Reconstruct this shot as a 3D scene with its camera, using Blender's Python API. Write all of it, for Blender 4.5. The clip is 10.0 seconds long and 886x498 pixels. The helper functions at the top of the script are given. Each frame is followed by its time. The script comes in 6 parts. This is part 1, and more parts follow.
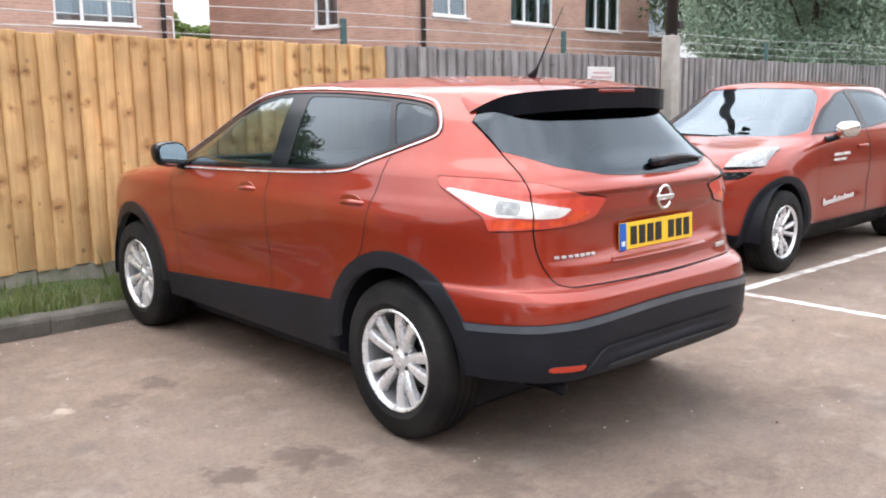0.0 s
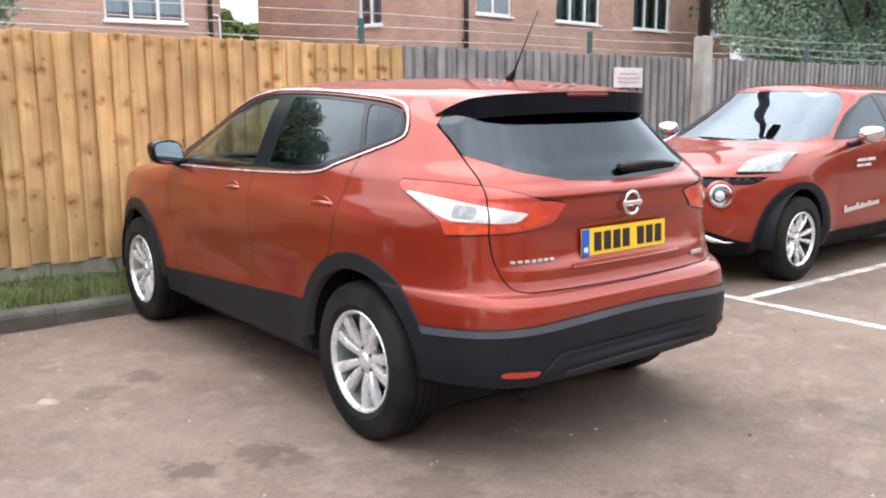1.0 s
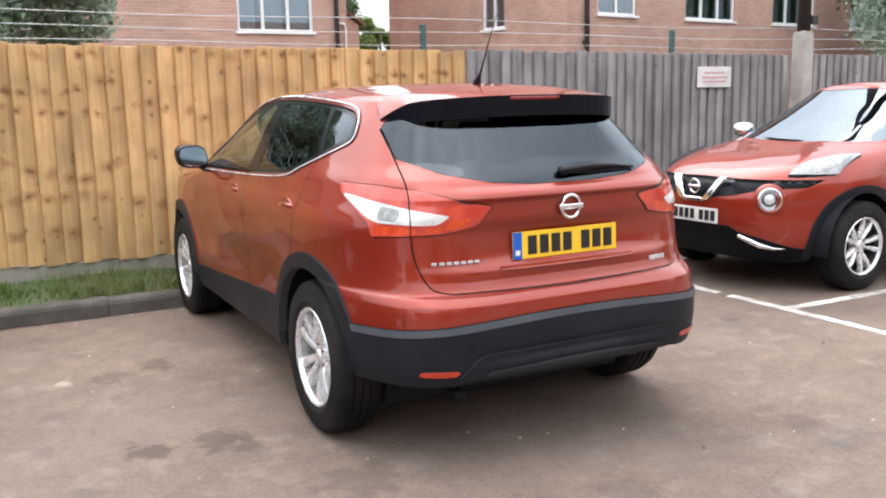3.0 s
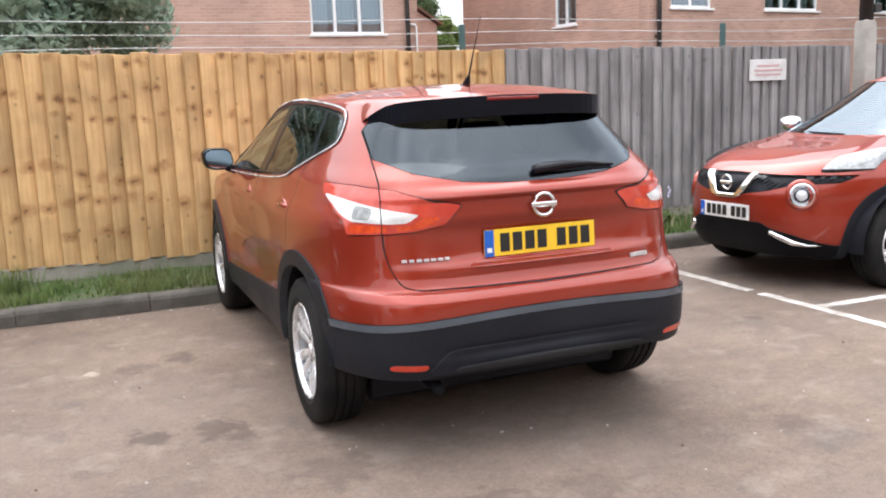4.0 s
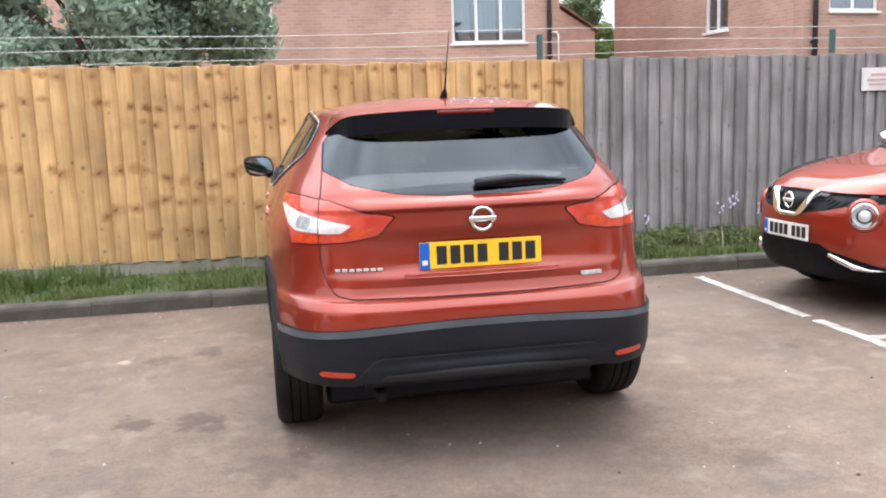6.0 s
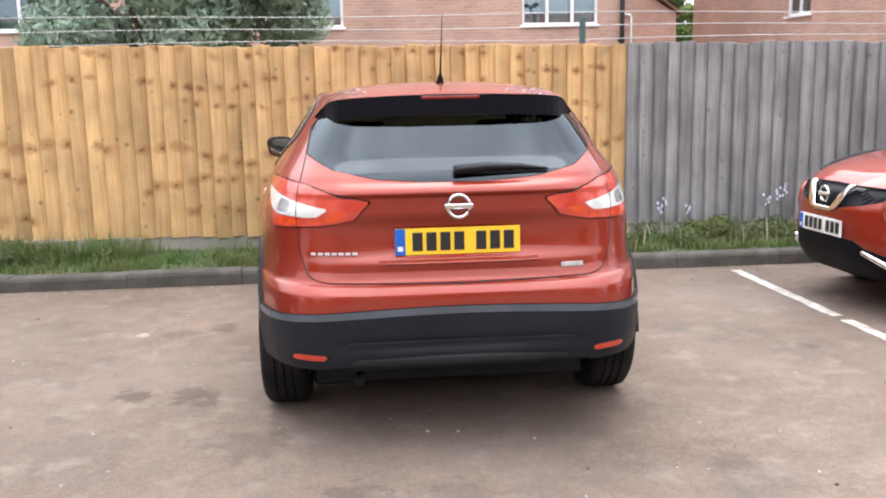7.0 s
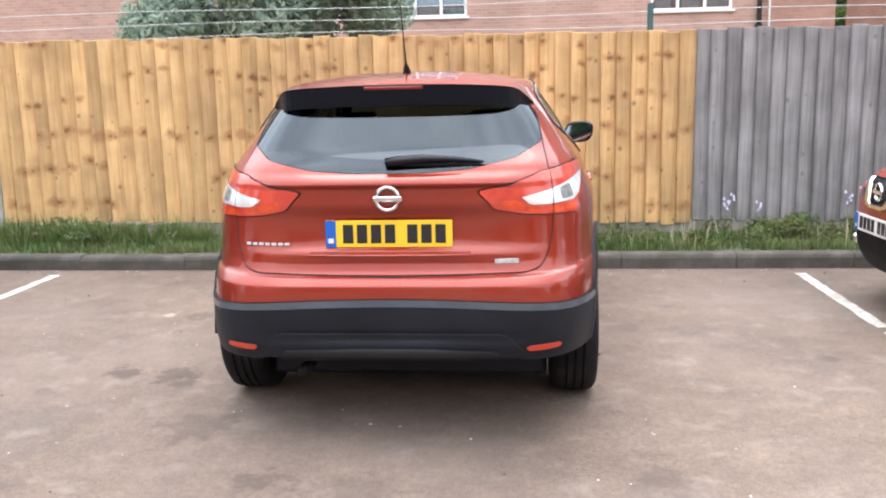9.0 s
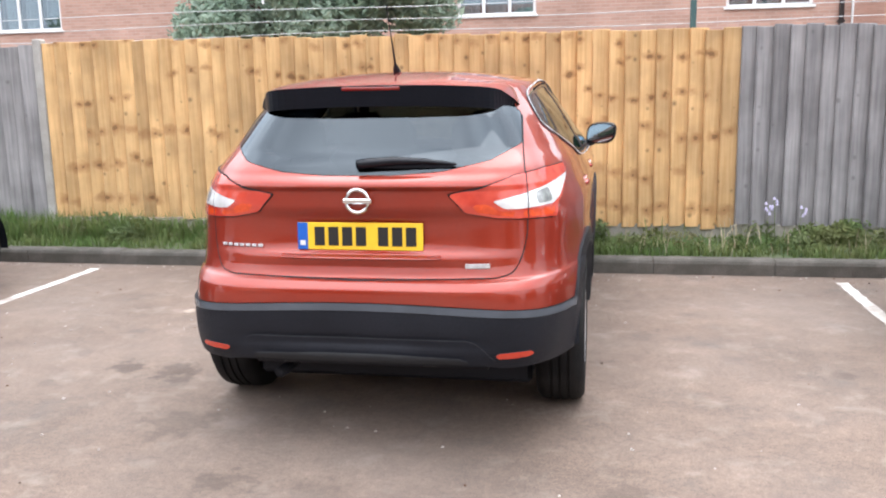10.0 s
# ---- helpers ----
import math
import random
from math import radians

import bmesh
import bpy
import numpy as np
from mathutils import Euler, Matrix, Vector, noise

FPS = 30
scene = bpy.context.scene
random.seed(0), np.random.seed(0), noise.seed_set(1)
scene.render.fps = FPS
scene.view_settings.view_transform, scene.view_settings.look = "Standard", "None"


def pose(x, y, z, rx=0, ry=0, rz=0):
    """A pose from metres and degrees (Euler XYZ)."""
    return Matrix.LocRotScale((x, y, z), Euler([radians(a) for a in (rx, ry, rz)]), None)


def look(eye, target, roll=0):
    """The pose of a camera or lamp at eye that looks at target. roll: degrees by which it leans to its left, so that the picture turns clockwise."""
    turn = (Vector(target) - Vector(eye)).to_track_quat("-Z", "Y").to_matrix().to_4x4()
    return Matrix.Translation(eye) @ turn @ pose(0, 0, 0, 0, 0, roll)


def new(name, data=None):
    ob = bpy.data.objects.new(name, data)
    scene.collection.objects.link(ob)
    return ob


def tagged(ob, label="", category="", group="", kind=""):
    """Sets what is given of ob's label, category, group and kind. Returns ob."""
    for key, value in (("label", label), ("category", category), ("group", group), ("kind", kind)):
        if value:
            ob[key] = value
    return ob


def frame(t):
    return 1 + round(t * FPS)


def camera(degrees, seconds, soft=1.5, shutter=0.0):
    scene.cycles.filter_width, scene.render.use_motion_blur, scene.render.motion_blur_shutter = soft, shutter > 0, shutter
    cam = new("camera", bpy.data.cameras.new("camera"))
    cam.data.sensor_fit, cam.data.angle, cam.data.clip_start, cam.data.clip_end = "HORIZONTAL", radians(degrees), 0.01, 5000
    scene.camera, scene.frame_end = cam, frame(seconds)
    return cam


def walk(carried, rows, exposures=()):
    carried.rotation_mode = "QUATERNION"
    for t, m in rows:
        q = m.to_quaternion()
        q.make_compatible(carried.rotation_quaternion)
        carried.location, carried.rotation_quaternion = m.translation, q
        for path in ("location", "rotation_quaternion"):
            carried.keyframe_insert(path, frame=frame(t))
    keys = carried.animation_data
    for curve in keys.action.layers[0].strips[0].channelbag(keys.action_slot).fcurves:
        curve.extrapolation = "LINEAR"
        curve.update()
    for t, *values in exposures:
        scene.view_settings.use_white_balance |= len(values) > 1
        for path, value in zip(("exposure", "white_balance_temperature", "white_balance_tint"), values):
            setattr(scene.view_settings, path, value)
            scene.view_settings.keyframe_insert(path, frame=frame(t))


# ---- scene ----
cam = camera(53.5, 10.0, 2.0)
PATH = [
    (0, (0.251, 0.11, 1.451), (1.558, 1.584, 1.109), -0.8),
    (0.5, (0.365, -0.029, 1.464), (1.638, 1.468, 1.093), -0.2),
    (1, (0.54, -0.127, 1.466), (1.753, 1.426, 1.121), -0.3),
    (1.5, (0.705, -0.266, 1.476), (1.846, 1.343, 1.144), -0.8),
    (2, (0.862, -0.496, 1.471), (1.916, 1.17, 1.132), -0.5),
    (2.5, (1.044, -0.59, 1.461), (2.05, 1.108, 1.137), -1.2),
    (2.7, (1.125, -0.608, 1.465), (2.099, 1.107, 1.134), -1.3),
    (3.8, (1.526, -0.932, 1.464), (2.299, 0.883, 1.138), -1.7),
    (4, (1.619, -0.963, 1.465), (2.355, 0.866, 1.132), -2.3),
    (4.5, (1.852, -1.022, 1.475), (2.528, 0.832, 1.152), -1.7),
    (5, (2.079, -1.171, 1.479), (2.644, 0.723, 1.169), -2.2),
    (5.5, (2.293, -1.252, 1.474), (2.749, 0.672, 1.171), -1.9),
    (5.7, (2.393, -1.26, 1.455), (2.809, 0.674, 1.156), -2.1),
    (6.8, (2.877, -1.314, 1.468), (3.098, 0.646, 1.133), -1.0),
    (7, (2.965, -1.313, 1.465), (3.144, 0.65, 1.125), -1.1),
    (7.5, (3.182, -1.28, 1.469), (3.28, 0.692, 1.15), -0.9),
    (8, (3.387, -1.226, 1.477), (3.394, 0.745, 1.141), -1.7),
    (8.5, (3.662, -1.275, 1.47), (3.574, 0.691, 1.114), -0.5),
    (9, (3.884, -1.249, 1.456), (3.709, 0.712, 1.098), -1.2),
    (9.5, (4.074, -1.167, 1.475), (3.834, 0.786, 1.116), -1.0),
    (10, (4.321, -1.118, 1.46), (3.959, 0.816, 1.101), -1.1),
]
walk(cam, [(t, look(eye, target, roll)) for t, eye, target, roll in PATH],
     exposures=((0.0, 1.29, 6440, 10), (2.5, 1.17, 6480, 10), (5.5, 1.28, 6460, 10), (7.5, 1.37, 6420, 10), (10.0, 1.46, 6280, 10)))

# ---- light ----
world = bpy.data.worlds.new("sky")
scene.world = world
world.use_nodes = True
wn, wl = world.node_tree.nodes, world.node_tree.links
wn.clear()
SUN_ELEVATION, SUN_AZIMUTH = 62.0, 8.0
sky = wn.new("ShaderNodeTexSky")
sky.sky_type = "NISHITA"
sky.sun_disc = False
sky.sun_elevation, sky.sun_rotation = radians(SUN_ELEVATION), radians(SUN_AZIMUTH)
sky.air_density, sky.dust_density = 1.0, 3.0
dull = wn.new("ShaderNodeHueSaturation")
dull.inputs["Saturation"].default_value = 0.22
dull.inputs["Value"].default_value = 1.0
wl.new(sky.outputs[0], dull.inputs["Color"])
# a thin cloud cover evens out the sky
tc = wn.new("ShaderNodeTexCoord")
cloud = wn.new("ShaderNodeTexNoise")
cloud.inputs["Scale"].default_value, cloud.inputs["Detail"].default_value = 2.2, 6
wl.new(tc.outputs["Generated"], cloud.inputs["Vector"])
shade = wn.new("ShaderNodeValToRGB")
shade.color_ramp.elements[0].position, shade.color_ramp.elements[0].color = 0.35, (4.2, 4.4, 4.85, 1)
shade.color_ramp.elements[1].position, shade.color_ramp.elements[1].color = 0.68, (9.5, 9.6, 9.95, 1)
wl.new(cloud.outputs["Fac"], shade.inputs[0])
# overcast: three times as bright overhead as at the horizon
axis = wn.new("ShaderNodeSeparateXYZ")
wl.new(tc.outputs["Generated"], axis.inputs[0])
grade = wn.new("ShaderNodeMapRange")
grade.inputs[1].default_value, grade.inputs[2].default_value, grade.inputs[3].default_value, grade.inputs[4].default_value = 0.0, 1.0, 0.42, 1.95
wl.new(axis.outputs[2], grade.inputs[0])
veil = wn.new("ShaderNodeMixRGB")
veil.blend_type = "MULTIPLY"
veil.inputs[0].default_value = 1.0
wl.new(shade.outputs[0], veil.inputs[1])
wl.new(grade.outputs[0], veil.inputs[2])
cover = wn.new("ShaderNodeMixRGB")
cover.inputs[0].default_value = 0.82
wl.new(dull.outputs[0], cover.inputs[1])
wl.new(veil.outputs[0], cover.inputs[2])
back = wn.new("ShaderNodeBackground")
back.inputs["Strength"].default_value = 0.143
wl.new(cover.outputs[0], back.inputs["Color"])
wout = wn.new("ShaderNodeOutputWorld")
wl.new(back.outputs[0], wout.inputs[0])

sun = new("sun", bpy.data.lights.new("sun", "SUN"))
sun.data.energy, sun.data.angle, sun.data.color = 0.6, radians(50), (1.0, 0.955, 0.915)
sun.matrix_basis = look((0, 0, 30), (-30 * math.sin(radians(SUN_AZIMUTH)) / math.tan(radians(SUN_ELEVATION)),
                                     -30 * math.cos(radians(SUN_AZIMUTH)) / math.tan(radians(SUN_ELEVATION)), 0))


# ---- materials ----
def material(name, colour, rough=0.6, metal=0.0, second=None, scale=8.0, mix=0.5, bump=0.0, bump_scale=60.0, coat=0.0,
             spread=0.0, fine=None, fine_scale=120.0, fine_mix=0.3, stretch=(1, 1, 1), rough_spread=0.12, spec=0.5):
    """A surface with a coarse and a fine variation of colour, uneven gloss and a fine relief. spread: lighter and darker pieces."""
    m = bpy.data.materials.new(name)
    m.use_nodes = True
    n, l = m.node_tree.nodes, m.node_tree.links
    b = n["Principled BSDF"]
    b.inputs["Metallic"].default_value = metal
    b.inputs["Coat Weight"].default_value = coat
    b.inputs["Coat Roughness"].default_value = 0.04
    b.inputs["Specular IOR Level"].default_value = spec
    co = n.new("ShaderNodeTexCoord")
    mp = n.new("ShaderNodeMapping")
    mp.inputs["Scale"].default_value = stretch
    l.new(co.outputs["Object"], mp.inputs[0])
    coarse = n.new("ShaderNodeTexNoise")
    coarse.inputs["Scale"].default_value, coarse.inputs["Detail"].default_value = scale, 5
    l.new(mp.outputs[0], coarse.inputs["Vector"])
    small = n.new("ShaderNodeTexNoise")
    small.inputs["Scale"].default_value, small.inputs["Detail"].default_value = fine_scale, 3
    l.new(mp.outputs[0], small.inputs["Vector"])
    second = second or tuple(c * 0.8 for c in colour)
    a = n.new("ShaderNodeMixRGB")
    a.inputs[1].default_value, a.inputs[2].default_value = (*colour, 1), (*second, 1)
    ramp = n.new("ShaderNodeMapRange")
    ramp.inputs[1].default_value, ramp.inputs[2].default_value, ramp.inputs[4].default_value = 0.35, 0.65, mix * 2
    ramp.clamp = True
    l.new(coarse.outputs["Fac"], ramp.inputs[0])
    l.new(ramp.outputs[0], a.inputs[0])
    f = n.new("ShaderNodeMixRGB")
    f.blend_type = "MULTIPLY"
    f.inputs[0].default_value = fine_mix
    g = n.new("ShaderNodeMapRange")
    g.inputs[1].default_value, g.inputs[2].default_value, g.inputs[3].default_value, g.inputs[4].default_value = 0.3, 0.7, 0.45, 1.45
    l.new(small.outputs["Fac"], g.inputs[0])
    l.new(a.outputs[0], f.inputs[1])
    l.new(g.outputs[0], f.inputs[2])
    last = f
    if spread:
        info = n.new("ShaderNodeObjectInfo")
        hs = n.new("ShaderNodeHueSaturation")
        vr = n.new("ShaderNodeMapRange")
        vr.inputs[3].default_value, vr.inputs[4].default_value = 1 - spread, 1 + spread
        l.new(info.outputs["Random"], vr.inputs[0])
        l.new(vr.outputs[0], hs.inputs["Value"])
        l.new(f.outputs[0], hs.inputs["Color"])
        last = hs
    l.new(last.outputs[0], b.inputs["Base Color"])
    rr = n.new("ShaderNodeMapRange")
    rr.inputs[3].default_value, rr.inputs[4].default_value = max(0.02, rough - rough_spread), min(1, rough + rough_spread)
    l.new(coarse.outputs["Fac"], rr.inputs[0])
    l.new(rr.outputs[0], b.inputs["Roughness"])
    if bump:
        bs = n.new("ShaderNodeTexNoise")
        bs.inputs["Scale"].default_value, bs.inputs["Detail"].default_value = bump_scale, 4
        l.new(mp.outputs[0], bs.inputs["Vector"])
        bp = n.new("ShaderNodeBump")
        bp.inputs["Strength"].default_value, bp.inputs["Distance"].default_value = min(1, bump), 0.01
        l.new(bs.outputs["Fac"], bp.inputs["Height"])
        l.new(bp.outputs[0], b.inputs["Normal"])
    return m


def car_paint(name, colour, dark):
    m = bpy.data.materials.new(name)
    m.use_nodes = True
    n, l = m.node_tree.nodes, m.node_tree.links
    b = n["Principled BSDF"]
    b.inputs["Metallic"].default_value, b.inputs["Roughness"].default_value = 0.48, 0.44
    b.inputs["Coat Weight"].default_value, b.inputs["Coat Roughness"].default_value = 1.0, 0.045
    b.inputs["Coat IOR"].default_value = 1.54
    b.inputs["Specular IOR Level"].default_value = 0.15
    co = n.new("ShaderNodeTexCoord")
    fl = n.new("ShaderNodeTexVoronoi")
    fl.inputs["Scale"].default_value = 900
    l.new(co.outputs["Object"], fl.inputs["Vector"])
    dust = n.new("ShaderNodeTexNoise")
    dust.inputs["Scale"].default_value, dust.inputs["Detail"].default_value = 3.0, 6
    l.new(co.outputs["Object"], dust.inputs["Vector"])
    a = n.new("ShaderNodeMixRGB")
    a.inputs[1].default_value, a.inputs[2].default_value = (*dark, 1), (*colour, 1)
    l.new(fl.outputs["Color"], a.inputs[0])
    d = n.new("ShaderNodeMixRGB")
    d.inputs[2].default_value = (0.22, 0.17, 0.14, 1)
    r = n.new("ShaderNodeMapRange")
    r.inputs[1].default_value, r.inputs[2].default_value, r.inputs[4].default_value = 0.45, 0.8, 0.10
    l.new(dust.outputs["Fac"], r.inputs[0])
    l.new(r.outputs[0], d.inputs[0])
    l.new(a.outputs[0], d.inputs[1])
    l.new(d.outputs[0], b.inputs["Base Color"])
    return m


def tinted_glass(name, tint, rough=0.0, sheen=0.11):
    """Thin car glass: mirror-like at its face, tinted for what is behind it."""
    m = bpy.data.materials.new(name)
    m.use_nodes = True
    n, l = m.node_tree.nodes, m.node_tree.links
    n.clear()
    out = n.new("ShaderNodeOutputMaterial")
    clear = n.new("ShaderNodeBsdfTransparent")
    clear.inputs[0].default_value = (*tint, 1)
    gloss = n.new("ShaderNodeBsdfGlossy")
    gloss.inputs["Color"].default_value = (0.80, 0.91, 1.0, 1)
    gloss.inputs["Roughness"].default_value = 0.01 + rough
    face = n.new("ShaderNodeLayerWeight")
    rise = n.new("ShaderNodeMath")
    rise.operation, rise.inputs[1].default_value = "POWER", 4.5
    l.new(face.outputs["Facing"], rise.inputs[0])
    fres = n.new("ShaderNodeMath")
    fres.operation, fres.inputs[1].default_value, fres.inputs[2].default_value = "MULTIPLY_ADD", 1 - sheen, sheen
    l.new(rise.outputs[0], fres.inputs[0])
    mx = n.new("ShaderNodeMixShader")
    l.new(fres.outputs[0], mx.inputs[0])
    l.new(clear.outputs[0], mx.inputs[1])
    l.new(gloss.outputs[0], mx.inputs[2])
    l.new(mx.outputs[0], out.inputs[0])
    return m


M = {
    "asphalt": None,
    "paint": car_paint("copper_red_paint", (0.335, 0.036, 0.015), (0.22, 0.018, 0.008)),
    "white_paint": car_paint("white_car_paint", (0.72, 0.72, 0.70), (0.66, 0.66, 0.66)),
    "black_paint": car_paint("black_car_paint", (0.02, 0.02, 0.022), (0.01, 0.01, 0.012)),
    "plastic": material("black_plastic", (0.0095, 0.0106, 0.0148), 0.45, spec=0.20, bump=0.25, bump_scale=400, second=(0.014, 0.0155, 0.021), scale=3),
    "gloss_black": material("gloss_black", (0.0055, 0.0068, 0.011), 0.20, rough_spread=0.04, spec=0.32),
    "spoiler_black": material("spoiler_black", (0.0060, 0.0070, 0.0110), 0.35, rough_spread=0.04, spec=0.12),
    "wing_lens": material("wing_lamp_lens", (0.34, 0.345, 0.35), 0.12, 0.1, coat=0.8, second=(0.17, 0.175, 0.18), scale=11, mix=0.5),
    "low_trim": material("dark_low_trim", (0.0045, 0.0050, 0.0068), 0.55, spec=0.12, bump=0.25, bump_scale=400),
    "lip": material("grey_plastic_lip", (0.012, 0.0125, 0.014), 0.45, spec=0.3, bump=0.2, bump_scale=400),
    # light caught on the black bumper's rim, put into a paler blue-grey colour
    "edge": material("bumper_rim_highlight", (0.080, 0.092, 0.110), 0.20, fine_mix=0.05),
    "trim_dark": material("cabin_trim_and_gap_shade", (0.045, 0.046, 0.052), 0.75, spec=0.25, bump=0.2, bump_scale=250),
    "seat": material("seat_cloth", (0.035, 0.036, 0.04), 0.9, bump=0.4, bump_scale=500, second=(0.022, 0.022, 0.024)),
    "satin": material("satin_chrome", (0.74, 0.75, 0.77), 0.28, 0.45, fine_mix=0.02, mix=0.1),
    "chrome": material("chrome", (0.82, 0.83, 0.84), 0.10, 1.0, rough_spread=0.05, fine_mix=0.02, mix=0.1),
    "alloy": material("silver_alloy", (0.84, 0.85, 0.87), 0.28, 0.60, second=(0.55, 0.55, 0.56), scale=14, mix=0.25, fine_mix=0.06),
    "alloy_mid": material("grey_alloy", (0.42, 0.43, 0.44), 0.34, 0.6, second=(0.30, 0.30, 0.31), scale=14, mix=0.3, fine_mix=0.08),
    "badge": material("brushed_badge", (0.62, 0.62, 0.62), 0.35, 0.4, second=(0.42, 0.40, 0.40), scale=60, mix=0.5),
    "alloy_dark": material("dark_alloy", (0.045, 0.045, 0.048), 0.45, 0.4),
    "tyre": material("tyre_rubber", (0.007, 0.007, 0.008), 0.75, spec=0.18, bump=0.5, bump_scale=150, second=(0.022, 0.021, 0.02), scale=5),
    "glass": tinted_glass("clear_glass", (0.74, 0.86, 0.87), 0.0, 0.22),
    "lamp_glass": tinted_glass("lamp_glass", (0.94, 0.95, 0.96), 0.0, 0.06),
    "screen": tinted_glass("windscreen_glass", (0.50, 0.66, 0.67), 0.0, 0.19),
    "privacy": tinted_glass("privacy_glass", (0.036, 0.046, 0.058), 0.0, 0.060),
    "lamp_red": material("red_lamp_lens", (0.60, 0.075, 0.045), 0.14, coat=0.7, second=(0.46, 0.042, 0.026), scale=13, fine_mix=0.05),
    "lamp_amber": material("orange_red_lens", (0.72, 0.085, 0.018), 0.16, coat=0.5, second=(0.52, 0.045, 0.014), scale=30, mix=0.4),
    "lamp_grey": material("lamp_inner", (0.36, 0.37, 0.36), 0.2, 0.3, coat=0.8, second=(0.22, 0.23, 0.23), scale=40),
    "house_glass": tinted_glass("house_glass", (0.55, 0.60, 0.62), 0.0, 0.22),
    "bush": material("light_leaves", (0.20, 0.27, 0.07), 0.6, second=(0.13, 0.20, 0.06), scale=1.5),
    "lamp_clear": material("clear_lamp_lens", (0.82, 0.82, 0.81), 0.10, 0.2, coat=0.8, second=(0.50, 0.51, 0.52), scale=17, mix=0.35, fine_mix=0.1),
    "brake_red": material("brake_lamp_lens", (0.20, 0.016, 0.014), 0.2, coat=0.5),
    "reflector": material("red_reflector", (0.50, 0.042, 0.018), 0.2, coat=0.6, fine_scale=300),
    "plate_yellow": material("yellow_plate", (0.86, 0.55, 0.03), 0.35, second=(0.80, 0.50, 0.03), fine_mix=0.06),
    "plate_white": material("white_plate", (0.80, 0.80, 0.78), 0.35, fine_mix=0.06),
    "plate_blue": material("blue_band", (0.010, 0.115, 0.52), 0.35, fine_mix=0.06),
    "black_ink": material("black_ink", (0.012, 0.012, 0.012), 0.5),
    "mirror": material("mirror_glass", (0.52, 0.60, 0.63), 0.02, 1.0, rough_spread=0.0, fine_mix=0.0, mix=0.0),
    "white_line": material("worn_line_paint", (0.68, 0.65, 0.61), 0.8, second=(0.27, 0.23, 0.20), scale=5.5, mix=0.42, fine_mix=0.45, fine_scale=21, bump=0.4),
    "kerb": material("concrete_kerb", (0.125, 0.112, 0.098), 0.92, second=(0.078, 0.072, 0.060), scale=5, mix=0.6, fine_mix=0.4, bump=0.7, bump_scale=70, spread=0.10),
    "board": material("concrete_board", (0.34, 0.31, 0.27), 0.92, second=(0.22, 0.22, 0.17), scale=4, mix=0.5, fine_mix=0.3, bump=0.5),
    "post": material("concrete_post", (0.42, 0.40, 0.37), 0.9, second=(0.30, 0.28, 0.25), scale=4, mix=0.5, bump=0.5),
    "soil": material("verge_soil", (0.095, 0.095, 0.050), 0.95, second=(0.06, 0.10, 0.035), scale=5, mix=0.5, fine_mix=0.6, bump=1.0, bump_scale=30),
    "grass": material("grass_blades", (0.118, 0.205, 0.055), 0.7, second=(0.19, 0.205, 0.080), scale=2.5, mix=0.45, fine_scale=6, fine_mix=0.4),
    "weed": material("weed_leaves", (0.115, 0.180, 0.065), 0.7, second=(0.21, 0.205, 0.095), scale=1.1, mix=0.45, fine_scale=14, fine_mix=0.4),
    "dry": material("dry_stalks", (0.42, 0.36, 0.24), 0.8),
    "leaf_l": material("grey_green_leaves", (0.235, 0.335, 0.245), 0.6, second=(0.37, 0.465, 0.37), scale=1.6, mix=0.5, fine_scale=9, fine_mix=0.5),
    "leaf_r": material("green_leaves", (0.13, 0.18, 0.07), 0.6, second=(0.08, 0.125, 0.06), scale=1.2, mix=0.5, fine_scale=9, fine_mix=0.5),
    "bark": material("bark", (0.10, 0.075, 0.055), 0.95, bump=1.0, bump_scale=25),
    "upvc": material("white_upvc", (0.80, 0.80, 0.80), 0.4, fine_mix=0.05, second=(0.72, 0.72, 0.72)),
    "room": material("dim_room", (0.16, 0.155, 0.15), 0.9, second=(0.10, 0.10, 0.10), scale=1.2),
    "curtain": material("net_curtain", (0.66, 0.72, 0.72), 0.9, second=(0.46, 0.52, 0.53), scale=6, stretch=(6, 6, 0.4)),
    "pipe": material("dark_drainpipe", (0.035, 0.03, 0.03), 0.5),
    "wire": material("galvanised_wire", (0.55, 0.56, 0.57), 0.5, 0.2),
    "teal": material("green_steel", (0.05, 0.11, 0.11), 0.6),
    "tile_roof": material("roof_tiles", (0.20, 0.09, 0.06), 0.85, second=(0.13, 0.07, 0.05), scale=3, bump=0.5, bump_scale=12),
    "sign": material("sign_white", (0.74, 0.73, 0.72), 0.5, fine_mix=0.08),
    "sign_red": material("sign_red", (0.62, 0.40, 0.40), 0.5, fine_mix=0.1),
    "chips": material("stone_chips", (0.46, 0.42, 0.38), 0.9, second=(0.30, 0.26, 0.23), scale=3),
    "litter": material("leaf_litter", (0.075, 0.050, 0.036), 0.9, second=(0.17, 0.085, 0.05), scale=2),
    "petal": material("lilac_petals", (0.40, 0.37, 0.55), 0.7, second=(0.52, 0.49, 0.62)),
}


# dark drips and a few pale patches on the tarmac: x, y, size, depth
STAINS = ((1.77, 3.09, 0.10, 0.75), (2.06, 3.08, 0.12, 0.65), (2.15, 2.93, 0.07, 0.6), (2.05, 4.38, 0.10, 0.6), (1.78, 4.30, 0.10, 0.5), (1.56, 4.32, 0.05, 0.95),
          (2.90, 1.80, 0.09, 0.6), (5.53, 3.42, 0.06, 0.55), (1.50, 2.80, 0.06, 0.4), (2.45, 2.35, 0.16, 0.4), (3.3, 1.75, 0.14, 0.3), (4.4, 1.9, 0.10, 0.35))


